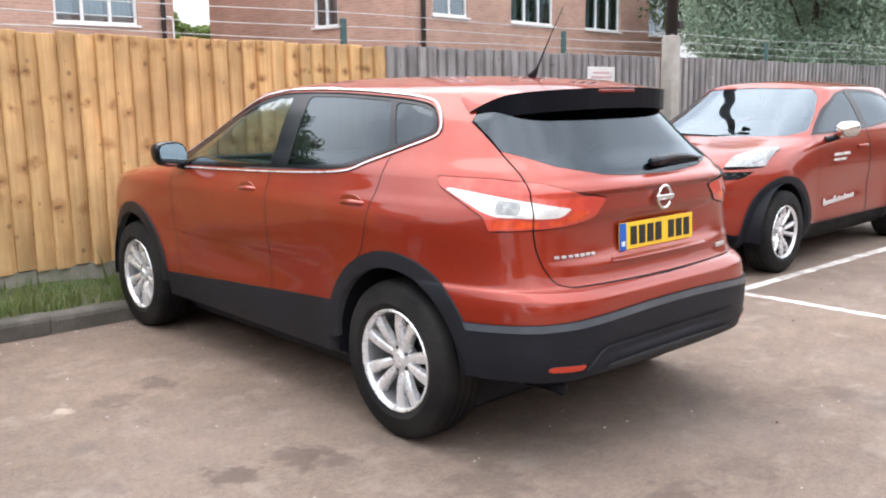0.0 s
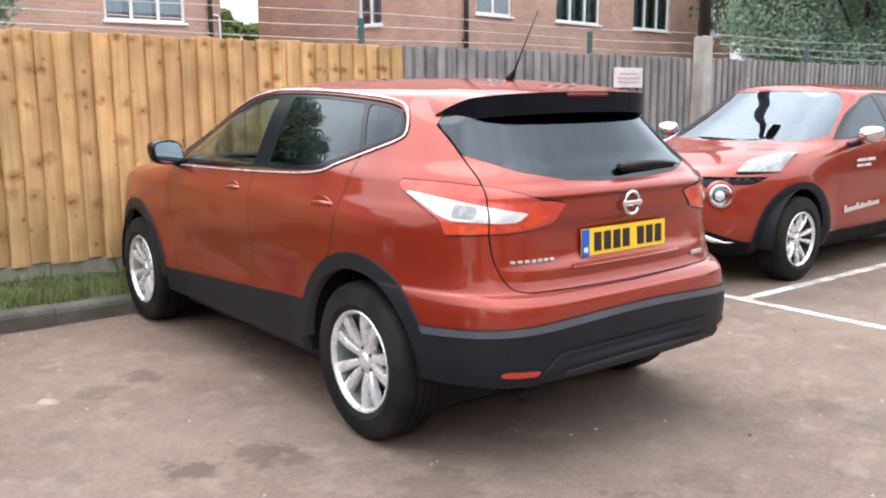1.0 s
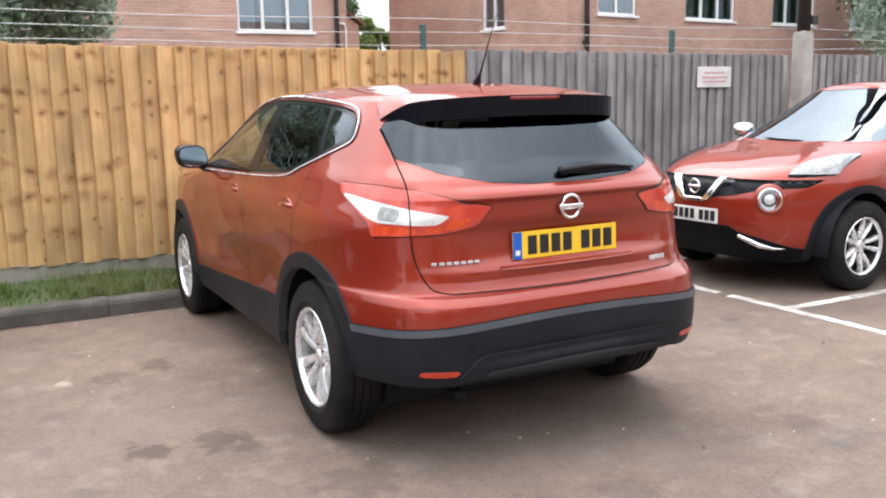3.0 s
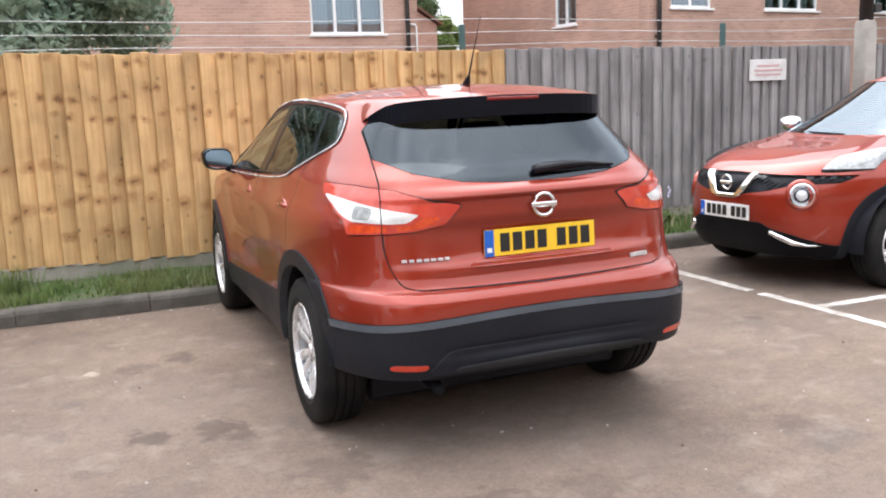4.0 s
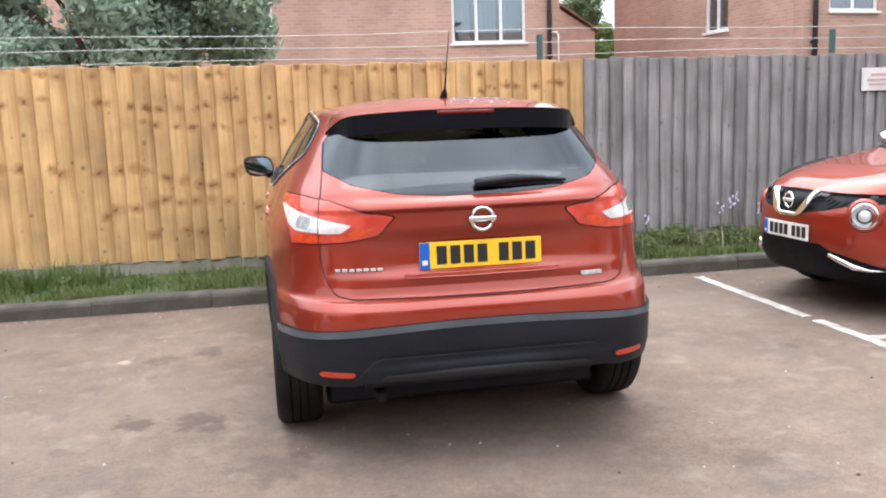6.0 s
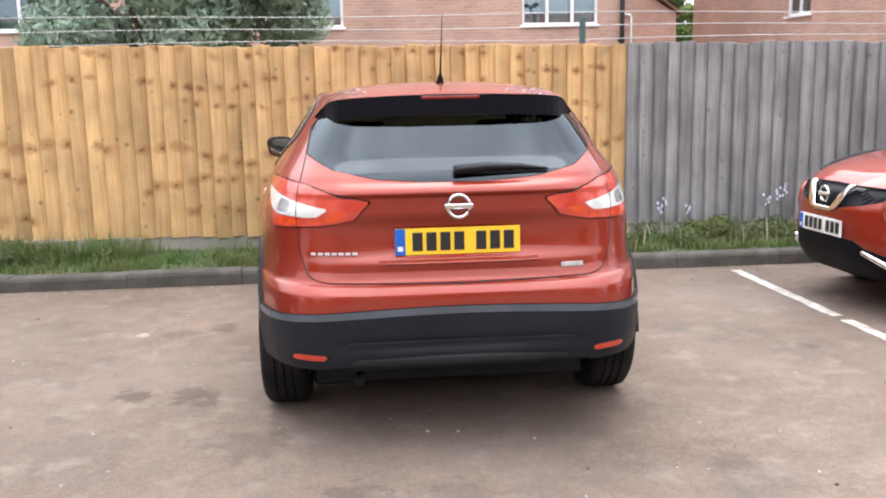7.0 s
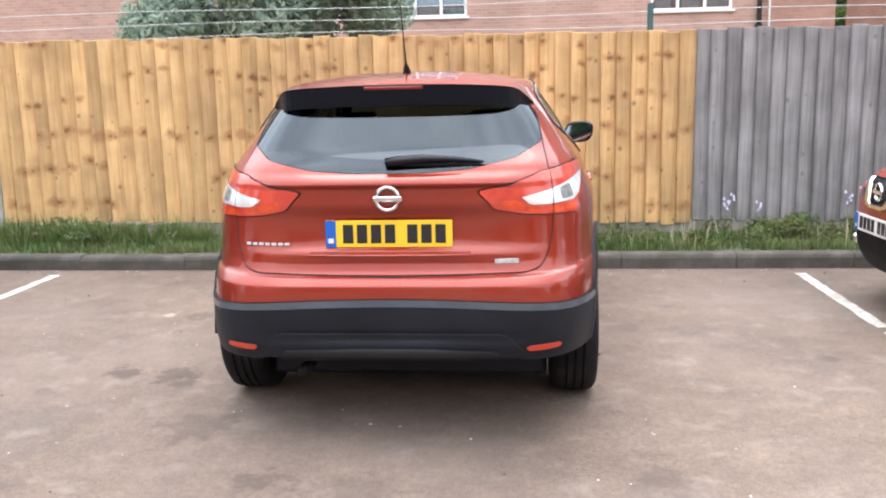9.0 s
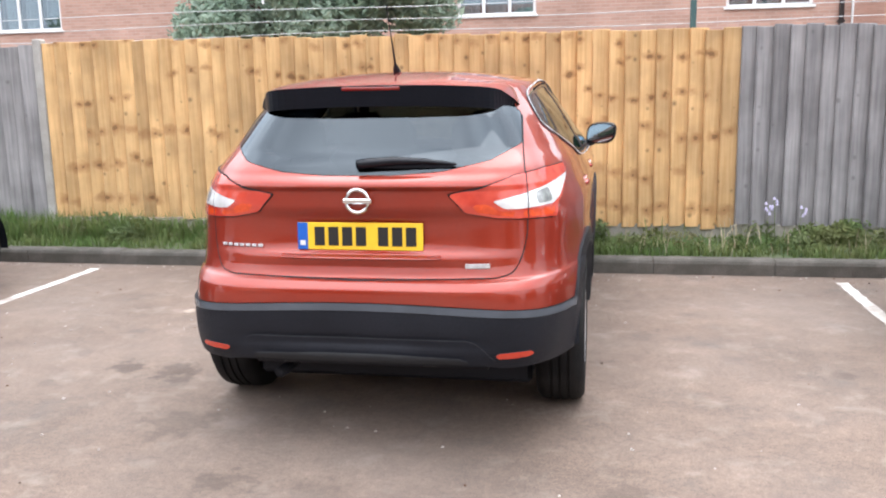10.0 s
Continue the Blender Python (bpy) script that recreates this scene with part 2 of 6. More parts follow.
def asphalt():
    m = bpy.data.materials.new("worn_asphalt")
    m.use_nodes = True
    n, l = m.node_tree.nodes, m.node_tree.links
    b = n["Principled BSDF"]
    co = n.new("ShaderNodeTexCoord")

    def tex(scale, detail, rough=0.55):
        t = n.new("ShaderNodeTexNoise")
        t.inputs["Scale"].default_value, t.inputs["Detail"].default_value, t.inputs["Roughness"].default_value = scale, detail, rough
        l.new(co.outputs["Object"], t.inputs["Vector"])
        return t

    def span(t, a, c, lo=0.0, hi=1.0):
        r = n.new("ShaderNodeMapRange")
        for i, v in enumerate((a, c, lo, hi)):
            r.inputs[i + 1].default_value = v
        l.new(t.outputs["Fac"], r.inputs[0])
        return r

    def mixed(fac, first, second, kind="MIX"):
        x = n.new("ShaderNodeMixRGB")
        x.blend_type = kind
        l.new(fac.outputs[0], x.inputs[0]) if not isinstance(fac, float) else setattr(x.inputs[0], "default_value", fac)
        for i, c in ((1, first), (2, second)):
            l.new(c.outputs[0], x.inputs[i]) if not isinstance(c, tuple) else setattr(x.inputs[i], "default_value", (*c, 1))
        return x

    base = mixed(span(tex(0.7, 6), 0.35, 0.65), (0.128, 0.090, 0.068), (0.197, 0.141, 0.108))
    coarse = mixed(0.5, base, span(tex(38, 5, 0.7), 0.3, 0.7, 0.5, 1.45), "MULTIPLY")
    grit = mixed(0.6, coarse, span(tex(150, 2), 0.3, 0.7, 0.4, 1.55), "MULTIPLY")
    blotch = mixed(0.55, grit, span(tex(6.5, 6, 0.7), 0.32, 0.68, 0.68, 1.30), "MULTIPLY")
    oil = mixed(span(tex(1.9, 7, 0.62), 0.56, 0.70, 0.0, 0.55), blotch, (0.080, 0.068, 0.061))
    pale = mixed(span(tex(4.3, 6, 0.65), 0.54, 0.75, 0.0, 0.5), oil, (0.32, 0.27, 0.23))
    last = mixed(span(tex(0.33, 4), 0.40, 0.62, 0.0, 0.35), pale, (0.15, 0.125, 0.11))
    ragged = tex(9, 5)
    for sx, sy, size, dark in STAINS:
        off = n.new("ShaderNodeVectorMath")
        off.operation = "DISTANCE"
        off.inputs[1].default_value = (sx, sy, 0)
        l.new(co.outputs["Object"], off.inputs[0])
        add = n.new("ShaderNodeMath")
        add.operation, add.inputs[1].default_value = "MULTIPLY_ADD", 0.42
        l.new(ragged.outputs["Fac"], add.inputs[0])
        l.new(off.outputs["Value"], add.inputs[2])
        r = n.new("ShaderNodeMapRange")
        r.inputs[1].default_value, r.inputs[2].default_value, r.inputs[3].default_value, r.inputs[4].default_value = size + 0.165, size + 0.235, dark, 0.0
        l.new(add.outputs[0], r.inputs[0])
        last = mixed(r, last, (0.064, 0.046, 0.036) if dark < 0.9 else (0.33, 0.27, 0.22))
    l.new(last.outputs[0], b.inputs["Base Color"])
    l.new(span(tex(1.5, 5), 0.3, 0.7, 0.72, 0.92).outputs[0], b.inputs["Roughness"])
    bp = n.new("ShaderNodeBump")
    bp.inputs["Strength"].default_value, bp.inputs["Distance"].default_value = 0.55, 0.006
    l.new(tex(150, 4).outputs["Fac"], bp.inputs["Height"])
    l.new(bp.outputs[0], b.inputs["Normal"])
    return m


M["asphalt"] = asphalt()


def let_through(m, share):
    """Leaves pass some of the light that falls on their other side."""
    n, l = m.node_tree.nodes, m.node_tree.links
    b = n["Principled BSDF"]
    back_lit = n.new("ShaderNodeBsdfTranslucent")
    l.new(b.inputs["Base Color"].links[0].from_socket, back_lit.inputs[0])
    mx = n.new("ShaderNodeMixShader")
    mx.inputs[0].default_value = share
    l.new(b.outputs[0], mx.inputs[1])
    l.new(back_lit.outputs[0], mx.inputs[2])
    l.new(mx.outputs[0], n["Material Output"].inputs[0])


for key in ("leaf_l", "leaf_r", "bush", "weed", "grass"):
    let_through(M[key], 0.42)


def timber(name, light, dark, knots, spread, marks):
    """Sawn fence boards: grain up the board, knots, lighter and darker boards."""
    m = bpy.data.materials.new(name)
    m.use_nodes = True
    n, l = m.node_tree.nodes, m.node_tree.links
    b = n["Principled BSDF"]
    b.inputs["Roughness"].default_value = 0.82
    co, info = n.new("ShaderNodeTexCoord"), n.new("ShaderNodeObjectInfo")
    shift = n.new("ShaderNodeVectorMath")
    shift.operation = "MULTIPLY_ADD"
    comb = n.new("ShaderNodeCombineXYZ")
    for i in range(3):
        l.new(info.outputs["Random"], comb.inputs[i])
    shift.inputs[1].default_value = (37.0, 11.0, 23.0)
    l.new(comb.outputs[0], shift.inputs[0])
    l.new(co.outputs["Object"], shift.inputs[2])
    mp = n.new("ShaderNodeMapping")
    mp.inputs["Scale"].default_value = (26, 26, 1.3)
    l.new(shift.outputs[0], mp.inputs[0])
    grain = n.new("ShaderNodeTexNoise")
    grain.inputs["Scale"].default_value, grain.inputs["Detail"].default_value = 1.6, 6
    l.new(mp.outputs[0], grain.inputs["Vector"])
    patch = n.new("ShaderNodeTexNoise")
    patch.inputs["Scale"].default_value, patch.inputs["Detail"].default_value = 2.3, 4
    l.new(shift.outputs[0], patch.inputs["Vector"])
    sep, flat = n.new("ShaderNodeSeparateXYZ"), n.new("ShaderNodeCombineXYZ")
    l.new(shift.outputs[0], sep.inputs[0])
    l.new(sep.outputs[0], flat.inputs[0])
    l.new(sep.outputs[2], flat.inputs[1])
    kn = n.new("ShaderNodeTexVoronoi")
    kn.voronoi_dimensions = "2D"
    kn.inputs["Scale"].default_value = 1.0
    km = n.new("ShaderNodeMapping")
    km.inputs["Scale"].default_value = (8.0, 7.0, 1.0)
    l.new(flat.outputs[0], km.inputs[0])
    l.new(km.outputs[0], kn.inputs["Vector"])
    size = n.new("ShaderNodeSeparateColor")
    l.new(kn.outputs["Color"], size.inputs[0])
    some = n.new("ShaderNodeMapRange")
    some.inputs[1].default_value, some.inputs[2].default_value, some.inputs[3].default_value, some.inputs[4].default_value = 0.76, 1.0, -0.06, 0.12
    l.new(size.outputs[0], some.inputs[0])
    near = n.new("ShaderNodeMath")
    near.operation = "SUBTRACT"
    l.new(some.outputs[0], near.inputs[0])
    l.new(kn.outputs["Distance"], near.inputs[1])
    a = n.new("ShaderNodeMixRGB")
    a.inputs[1].default_value, a.inputs[2].default_value = (*light, 1), (*dark, 1)
    r = n.new("ShaderNodeMapRange")
    r.inputs[1].default_value, r.inputs[2].default_value = 0.38, 0.68
    l.new(grain.outputs["Fac"], r.inputs[0])
    l.new(r.outputs[0], a.inputs[0])
    p = n.new("ShaderNodeMixRGB")
    p.blend_type = "MULTIPLY"
    p.inputs[0].default_value = 0.75
    pr = n.new("ShaderNodeMapRange")
    pr.inputs[1].default_value, pr.inputs[2].default_value, pr.inputs[3].default_value, pr.inputs[4].default_value = 0.3, 0.7, 0.6, 1.25
    l.new(patch.outputs["Fac"], pr.inputs[0])
    l.new(a.outputs[0], p.inputs[1])
    l.new(pr.outputs[0], p.inputs[2])
    k = n.new("ShaderNodeMixRGB")
    k.inputs[2].default_value = (*(c * 0.30 for c in dark), 1)
    kr = n.new("ShaderNodeMapRange")
    kr.inputs[1].default_value, kr.inputs[2].default_value, kr.inputs[3].default_value, kr.inputs[4].default_value = -0.09, 0.06, 0.0, knots
    l.new(near.outputs[0], kr.inputs[0])
    l.new(kr.outputs[0], k.inputs[0])
    l.new(p.outputs[0], k.inputs[1])
    # brown knots in rows
    gs = n.new("ShaderNodeSeparateXYZ")
    l.new(co.outputs["Object"], gs.inputs[0])
    co_z = gs.outputs[2]
    spots = n.new("ShaderNodeTexNoise")
    spots.inputs["Scale"].default_value, spots.inputs["Detail"].default_value = 15.0, 4
    l.new(shift.outputs[0], spots.inputs["Vector"])

    def math_node(op, a, c):
        x = n.new("ShaderNodeMath")
        x.operation = op
        for i, v in ((0, a), (1, c)):
            if isinstance(v, float):
                x.inputs[i].default_value = v
            else:
                l.new(v, x.inputs[i])
        return x.outputs[0]

    along = n.new("ShaderNodeSeparateXYZ")
    l.new(info.outputs["Location"], along.inputs[0])

    def drift(seed, pace):
        # boards sawn from one log keep their knots at nearly one height
        c = n.new("ShaderNodeCombineXYZ")
        l.new(math_node("MULTIPLY", along.outputs[0], pace), c.inputs[0])
        c.inputs[1].default_value = seed
        t = n.new("ShaderNodeTexNoise")
        t.inputs["Scale"].default_value, t.inputs["Detail"].default_value = 1.0, 2
        l.new(c.outputs[0], t.inputs["Vector"])
        return t.outputs["Fac"]

    def own(k):
        return math_node("FRACT", math_node("MULTIPLY", info.outputs["Random"], k), 0.0)

    total = core = None
    for i, level in enumerate((0.17, 0.48, 0.80, 1.14, 1.40, 1.62)):
        height = math_node("ADD", math_node("MULTIPLY", drift(3.7 * i, 0.9), 0.62), level - 0.31 - 0.02)
        height = math_node("ADD", height, math_node("MULTIPLY", own(7.31 + 5.17 * i), 0.05))
        dz = math_node("DIVIDE", math_node("SUBTRACT", co_z, height), 0.030)
        dx = math_node("DIVIDE", math_node("SUBTRACT", gs.outputs[0], math_node("ADD", math_node("MULTIPLY", own(13.9 + 3.1 * i), 0.09), 0.02)), 0.040)
        r = math_node("SQRT", math_node("ADD", math_node("MULTIPLY", dz, dz), math_node("MULTIPLY", dx, dx)), 0.0)
        r = math_node("ADD", r, math_node("MULTIPLY", math_node("SUBTRACT", spots.outputs["Fac"], 0.5), 3.4))
        here = math_node("MULTIPLY", math_node("GREATER_THAN", drift(50 + 4.3 * i, 0.75), 0.48), math_node("GREATER_THAN", own(23.7 + 9.13 * i), 0.15))
        for which, reach in (("smudge", 2.1 if i < 3 else 1.5), ("core", 0.42)):
            f = n.new("ShaderNodeMapRange")
            f.inputs[1].default_value, f.inputs[2].default_value, f.inputs[3].default_value, f.inputs[4].default_value = reach * 0.35, reach, 1.0, 0.0
            l.new(r, f.inputs[0])
            f = math_node("MULTIPLY", f.outputs[0], here)
            if which == "smudge":
                total = f if total is None else math_node("MAXIMUM", total, f)
            else:
                core = f if core is None else math_node("MAXIMUM", core, f)
    brown = n.new("ShaderNodeMixRGB")
    brown.inputs[2].default_value = (*(c * q for c, q in zip(dark, (0.62, 0.50, 0.42))), 1)
    l.new(math_node("MULTIPLY", total, marks), brown.inputs[0])
    l.new(k.outputs[0], brown.inputs[1])
    heart = n.new("ShaderNodeMixRGB")
    heart.inputs[2].default_value = (*(c * q for c, q in zip(dark, (0.26, 0.20, 0.17))), 1)
    l.new(math_node("MULTIPLY", core, marks), heart.inputs[0])
    l.new(brown.outputs[0], heart.inputs[1])
    hs = n.new("ShaderNodeHueSaturation")
    vr = n.new("ShaderNodeMapRange")
    vr.inputs[3].default_value, vr.inputs[4].default_value = 1 - spread, 1 + spread
    l.new(info.outputs["Random"], vr.inputs[0])
    l.new(vr.outputs[0], hs.inputs["Value"])
    l.new(heart.outputs[0], hs.inputs["Color"])
    l.new(hs.outputs[0], b.inputs["Base Color"])
    bp = n.new("ShaderNodeBump")
    bp.inputs["Strength"].default_value, bp.inputs["Distance"].default_value = 0.5, 0.004
    l.new(grain.outputs["Fac"], bp.inputs["Height"])
    l.new(bp.outputs[0], b.inputs["Normal"])
    return m


M["new_timber"] = timber("new_timber", (0.615, 0.395, 0.186), (0.515, 0.312, 0.132), 0.75, 0.15, 0.68)
M["old_timber"] = timber("weathered_timber", (0.285, 0.273, 0.270), (0.205, 0.197, 0.199), 0.45, 0.18, 0.0)


def brickwork():
    m = bpy.data.materials.new("red_brickwork")
    m.use_nodes = True
    n, l = m.node_tree.nodes, m.node_tree.links
    b = n["Principled BSDF"]
    b.inputs["Roughness"].default_value = 0.9
    co = n.new("ShaderNodeTexCoord")
    sep, com = n.new("ShaderNodeSeparateXYZ"), n.new("ShaderNodeCombineXYZ")
    l.new(co.outputs["Object"], sep.inputs[0])
    add = n.new("ShaderNodeMath")
    l.new(sep.outputs[0], add.inputs[0])
    l.new(sep.outputs[1], add.inputs[1])
    l.new(add.outputs[0], com.inputs[0])
    l.new(sep.outputs[2], com.inputs[1])
    br = n.new("ShaderNodeTexBrick")
    br.inputs["Scale"].default_value = 1.0
    br.inputs["Brick Width"].default_value, br.inputs["Row Height"].default_value = 0.225, 0.075
    br.inputs["Mortar Size"].default_value = 0.010
    br.inputs["Color1"].default_value = (0.500, 0.308, 0.246, 1)
    br.inputs["Color2"].default_value = (0.415, 0.244, 0.194, 1)
    br.inputs["Mortar"].default_value = (0.46, 0.335, 0.275, 1)
    l.new(com.outputs[0], br.inputs["Vector"])
    no = n.new("ShaderNodeTexNoise")
    no.inputs["Scale"].default_value, no.inputs["Detail"].default_value = 0.6, 6
    l.new(co.outputs["Object"], no.inputs["Vector"])
    mx = n.new("ShaderNodeMixRGB")
    mx.blend_type = "MULTIPLY"
    mx.inputs[0].default_value = 0.55
    r = n.new("ShaderNodeMapRange")
    r.inputs[1].default_value, r.inputs[2].default_value, r.inputs[3].default_value, r.inputs[4].default_value = 0.3, 0.7, 0.65, 1.3
    l.new(no.outputs["Fac"], r.inputs[0])
    l.new(br.outputs["Color"], mx.inputs[1])
    l.new(r.outputs[0], mx.inputs[2])
    l.new(mx.outputs[0], b.inputs["Base Color"])
    bp = n.new("ShaderNodeBump")
    bp.inputs["Strength"].default_value, bp.inputs["Distance"].default_value = 0.6, 0.008
    bp.invert = True
    l.new(br.outputs["Fac"], bp.inputs["Height"])
    l.new(bp.outputs[0], b.inputs["Normal"])
    return m


M["brick"] = brickwork()


# ---- mesh helpers ----
def as_mesh(name, verts, faces, mat, smooth=False, normals=None):
    me = bpy.data.meshes.new(name)
    me.from_pydata([tuple(map(float, v)) for v in verts], [], faces)
    for m in mat if isinstance(mat, (list, tuple)) else [mat]:
        me.materials.append(m)
    if smooth or normals is not None:
        me.polygons.foreach_set("use_smooth", [True] * len(me.polygons))
    if normals is not None:
        me.normals_split_custom_set_from_vertices([tuple(map(float, v)) for v in normals])
    return me


def from_bm(name, bm, mat, smooth=False):
    me = bpy.data.meshes.new(name)
    bm.normal_update()
    bm.to_mesh(me)
    bm.free()
    for m in mat if isinstance(mat, (list, tuple)) else [mat]:
        me.materials.append(m)
    if smooth:
        me.polygons.foreach_set("use_smooth", [True] * len(me.polygons))
        me.set_sharp_from_angle(angle=radians(35))
    return me


def thing(name, label, category, at=None, group="", kind=""):
    ob = new(name)
    ob.empty_display_size = 0.2
    if at is not None:
        ob.matrix_basis = at
    return tagged(ob, label, category, group, kind)


def part(name, data, parent, label="", at=None):
    ob = new(name, data)
    ob.parent = parent
    if at is not None:
        ob.matrix_basis = at
    if label:
        ob["label"] = label
    return ob


def solid(name, data, label, category, at=None, group="", kind=""):
    ob = new(name, data)
    if at is not None:
        ob.matrix_basis = at
    return tagged(ob, label, category, group, kind)


def block(bm, x0, x1, y0, y1, z0, z1, r=0.004, mi=0):
    """A box with bevelled edges."""
    made = bmesh.ops.create_cube(bm, size=1.0)
    c = Vector(((x0 + x1) / 2, (y0 + y1) / 2, (z0 + z1) / 2))
    for v in made["verts"]:
        v.co = Vector((v.co.x * (x1 - x0), v.co.y * (y1 - y0), v.co.z * (z1 - z0))) + c
    fs = {f for v in made["verts"] for f in v.link_faces}
    for f in fs:
        f.material_index = mi
    if r:
        es = {e for f in fs for e in f.edges}
        out = bmesh.ops.bevel(bm, geom=list(es), offset=r, segments=1, affect="EDGES", profile=0.5)
        for f in out["faces"]:
            f.material_index = mi
    return made


def box_mesh(name, size, mat, r=0.004, centre=(0, 0, 0)):
    bm = bmesh.new()
    sx, sy, sz = (s / 2 for s in size)
    cx, cy, cz = centre
    block(bm, cx - sx, cx + sx, cy - sy, cy + sy, cz - sz, cz + sz, r)
    return from_bm(name, bm, mat)


def lathe(name, profile, mat, seg=48, axis="x", smooth=True, sharp=40):
    """Spins (radius, along) pairs round an axis."""
    k = len(profile)
    vs, fs = [], []
    for i in range(seg):
        a = 2 * math.pi * i / seg
        for r, h in profile:
            c, s = r * math.cos(a), r * math.sin(a)
            vs.append({"x": (h, c, s), "y": (c, h, s), "z": (c, s, h)}[axis])
    for i in range(seg):
        j = (i + 1) % seg
        for q in range(k - 1):
            fs.append((i * k + q, i * k + q + 1, j * k + q + 1, j * k + q))
    bm = bmesh.new()
    bv = [bm.verts.new(v) for v in vs]
    for f in fs:
        bm.faces.new([bv[i] for i in f])
    bmesh.ops.remove_doubles(bm, verts=bm.verts, dist=1e-5)
    bmesh.ops.recalc_face_normals(bm, faces=bm.faces)
    me = from_bm(name, bm, mat, False)
    me.polygons.foreach_set("use_smooth", [True] * len(me.polygons))
    me.set_sharp_from_angle(angle=radians(sharp))
    return me


def tube(name, pts, radius, mat, seg=8):
    """A round bar along points; radius: one number or one for each point."""
    pts = [Vector(p) for p in pts]
    rs = radius if isinstance(radius, (list, tuple)) else [radius] * len(pts)
    vs, fs = [], []
    for i, p in enumerate(pts):
        d = (pts[min(i + 1, len(pts) - 1)] - pts[max(i - 1, 0)]).normalized()
        a = d.cross(Vector((0, 0, 1)) if abs(d.z) < 0.9 else Vector((1, 0, 0))).normalized()
        b = d.cross(a)
        for q in range(seg):
            t = 2 * math.pi * q / seg
            vs.append(p + (a * math.cos(t) + b * math.sin(t)) * rs[i])
    for i in range(len(pts) - 1):
        for q in range(seg):
            w = (q + 1) % seg
            fs.append((i * seg + q, i * seg + w, (i + 1) * seg + w, (i + 1) * seg + q))
    fs += [tuple(range(seg))[::-1], tuple(range((len(pts) - 1) * seg, len(pts) * seg))]
    return as_mesh(name, vs, fs, mat, True)


# ---- car skins ----
def hermite(xs, ys, q):
    """Smooth curve through (xs, ys) that does not overshoot."""
    xs, ys = np.asarray(xs, float), np.asarray(ys, float)
    h, d = np.diff(xs), np.diff(ys) / np.diff(xs)
    m = np.zeros(len(xs))
    m[0], m[-1] = d[0], d[-1]
    for i in range(1, len(xs) - 1):
        if d[i - 1] * d[i] > 0:
            a, b = 2 * h[i] + h[i - 1], h[i] + 2 * h[i - 1]
            m[i] = (a + b) / (a / d[i - 1] + b / d[i])
    q = np.clip(q, xs[0], xs[-1])
    k = np.clip(np.searchsorted(xs, q, side="right") - 1, 0, len(h) - 1)
    t, g = (q - xs[k]) / h[k], h[k]
    return (ys[k] * (1 + 2 * t) * (1 - t) ** 2 + g * m[k] * t * (1 - t) ** 2
            + ys[k + 1] * t * t * (3 - 2 * t) + g * m[k + 1] * t * t * (t - 1))


class CarSkin:
    """The outer skin of a car: rings round it, one above the other, closed by the roof. Y ahead from the rear axle, X to its right."""

    def __init__(self, levels, mid, roof, wheelbase, hub, flare, bumps=(), relief=()):
        self.levels, self.mid, self.roof = np.array(levels), mid, roof
        self.wheelbase, self.hub, self.flare, self.bumps, self.relief = wheelbase, hub, flare, bumps, relief
        self.rings = len(levels)
        phi = np.linspace(0, np.pi / 2, 4001)
        self.table = []
        for reach, n in ((2.0, 4.0), (2.2, 3.6)):
            x, y = 0.88 * np.sin(phi) ** (2 / n), -reach * np.cos(phi) ** (2 / n)
            s = np.concatenate([[0], np.cumsum(np.hypot(np.diff(x), np.diff(y)))])
            self.table.append((s / s[-1], phi))

    def roof_z(self, x, y):
        ys, zs, drop, half = self.roof
        return hermite(ys, zs, y) - drop * np.abs(x / half) ** 2.6

    def __call__(self, u, v):
        u, v = np.asarray(u, float), np.asarray(v, float)
        k = np.arange(self.rings)
        col = [hermite(k, self.levels[:, i], np.minimum(v, self.rings - 1)) for i in range(6)]
        z, w, yr, yf, nr, nf = col
        s = np.where(v > self.rings - 1, np.clip(self.rings - v, 0, 1), 1.0)
        a = np.abs(u)
        rear = a <= 1
        phi_r = np.interp(np.clip(a, 0, 1), *self.table[0])
        phi_f = np.interp(np.clip(2 - a, 0, 1), *self.table[1])
        xr, cr = w * np.sin(phi_r) ** (2 / nr), np.cos(phi_r) ** (2 / nr)
        xf, cf = w * np.sin(phi_f) ** (2 / nf), np.cos(phi_f) ** (2 / nf)
        x = np.where(rear, xr, xf)
        y = np.where(rear, self.mid - (self.mid - yr) * cr, self.mid + (yf - self.mid) * cf)
        x, y = x * s, self.mid + (y - self.mid) * s
        belt = self.rings - 4
        t = np.clip((v - belt) / 3, 0, 1)
        zb = self.levels[belt, 0]
        z = np.where(v > belt, zb + t * (self.roof_z(x, y) - zb), z)
        for hy in (0.0, self.wheelbase):
            r = np.hypot(y - hy, z - self.hub)
            x = x + self.flare * np.exp(-((r - 0.40) / 0.13) ** 2) * np.clip((x / 0.8), 0, 1) ** 8
        for by, bz, sy, sz, amount in self.bumps:
            x = x + amount * np.exp(-((y - by) / sy) ** 2 - ((z - bz) / sz) ** 2) * np.clip((x / 0.8), 0, 1) ** 6
        for bz, sz, half, amount in self.relief:
            y = y + amount * np.exp(-((z - bz) / sz) ** 4) * np.clip(1.35 - np.abs(x) / half, 0, 1) * (y < 0.2) * np.clip(0.35 - y, 0, 1)
        return np.stack([np.where(u < 0, -x, x), y, z], -1)


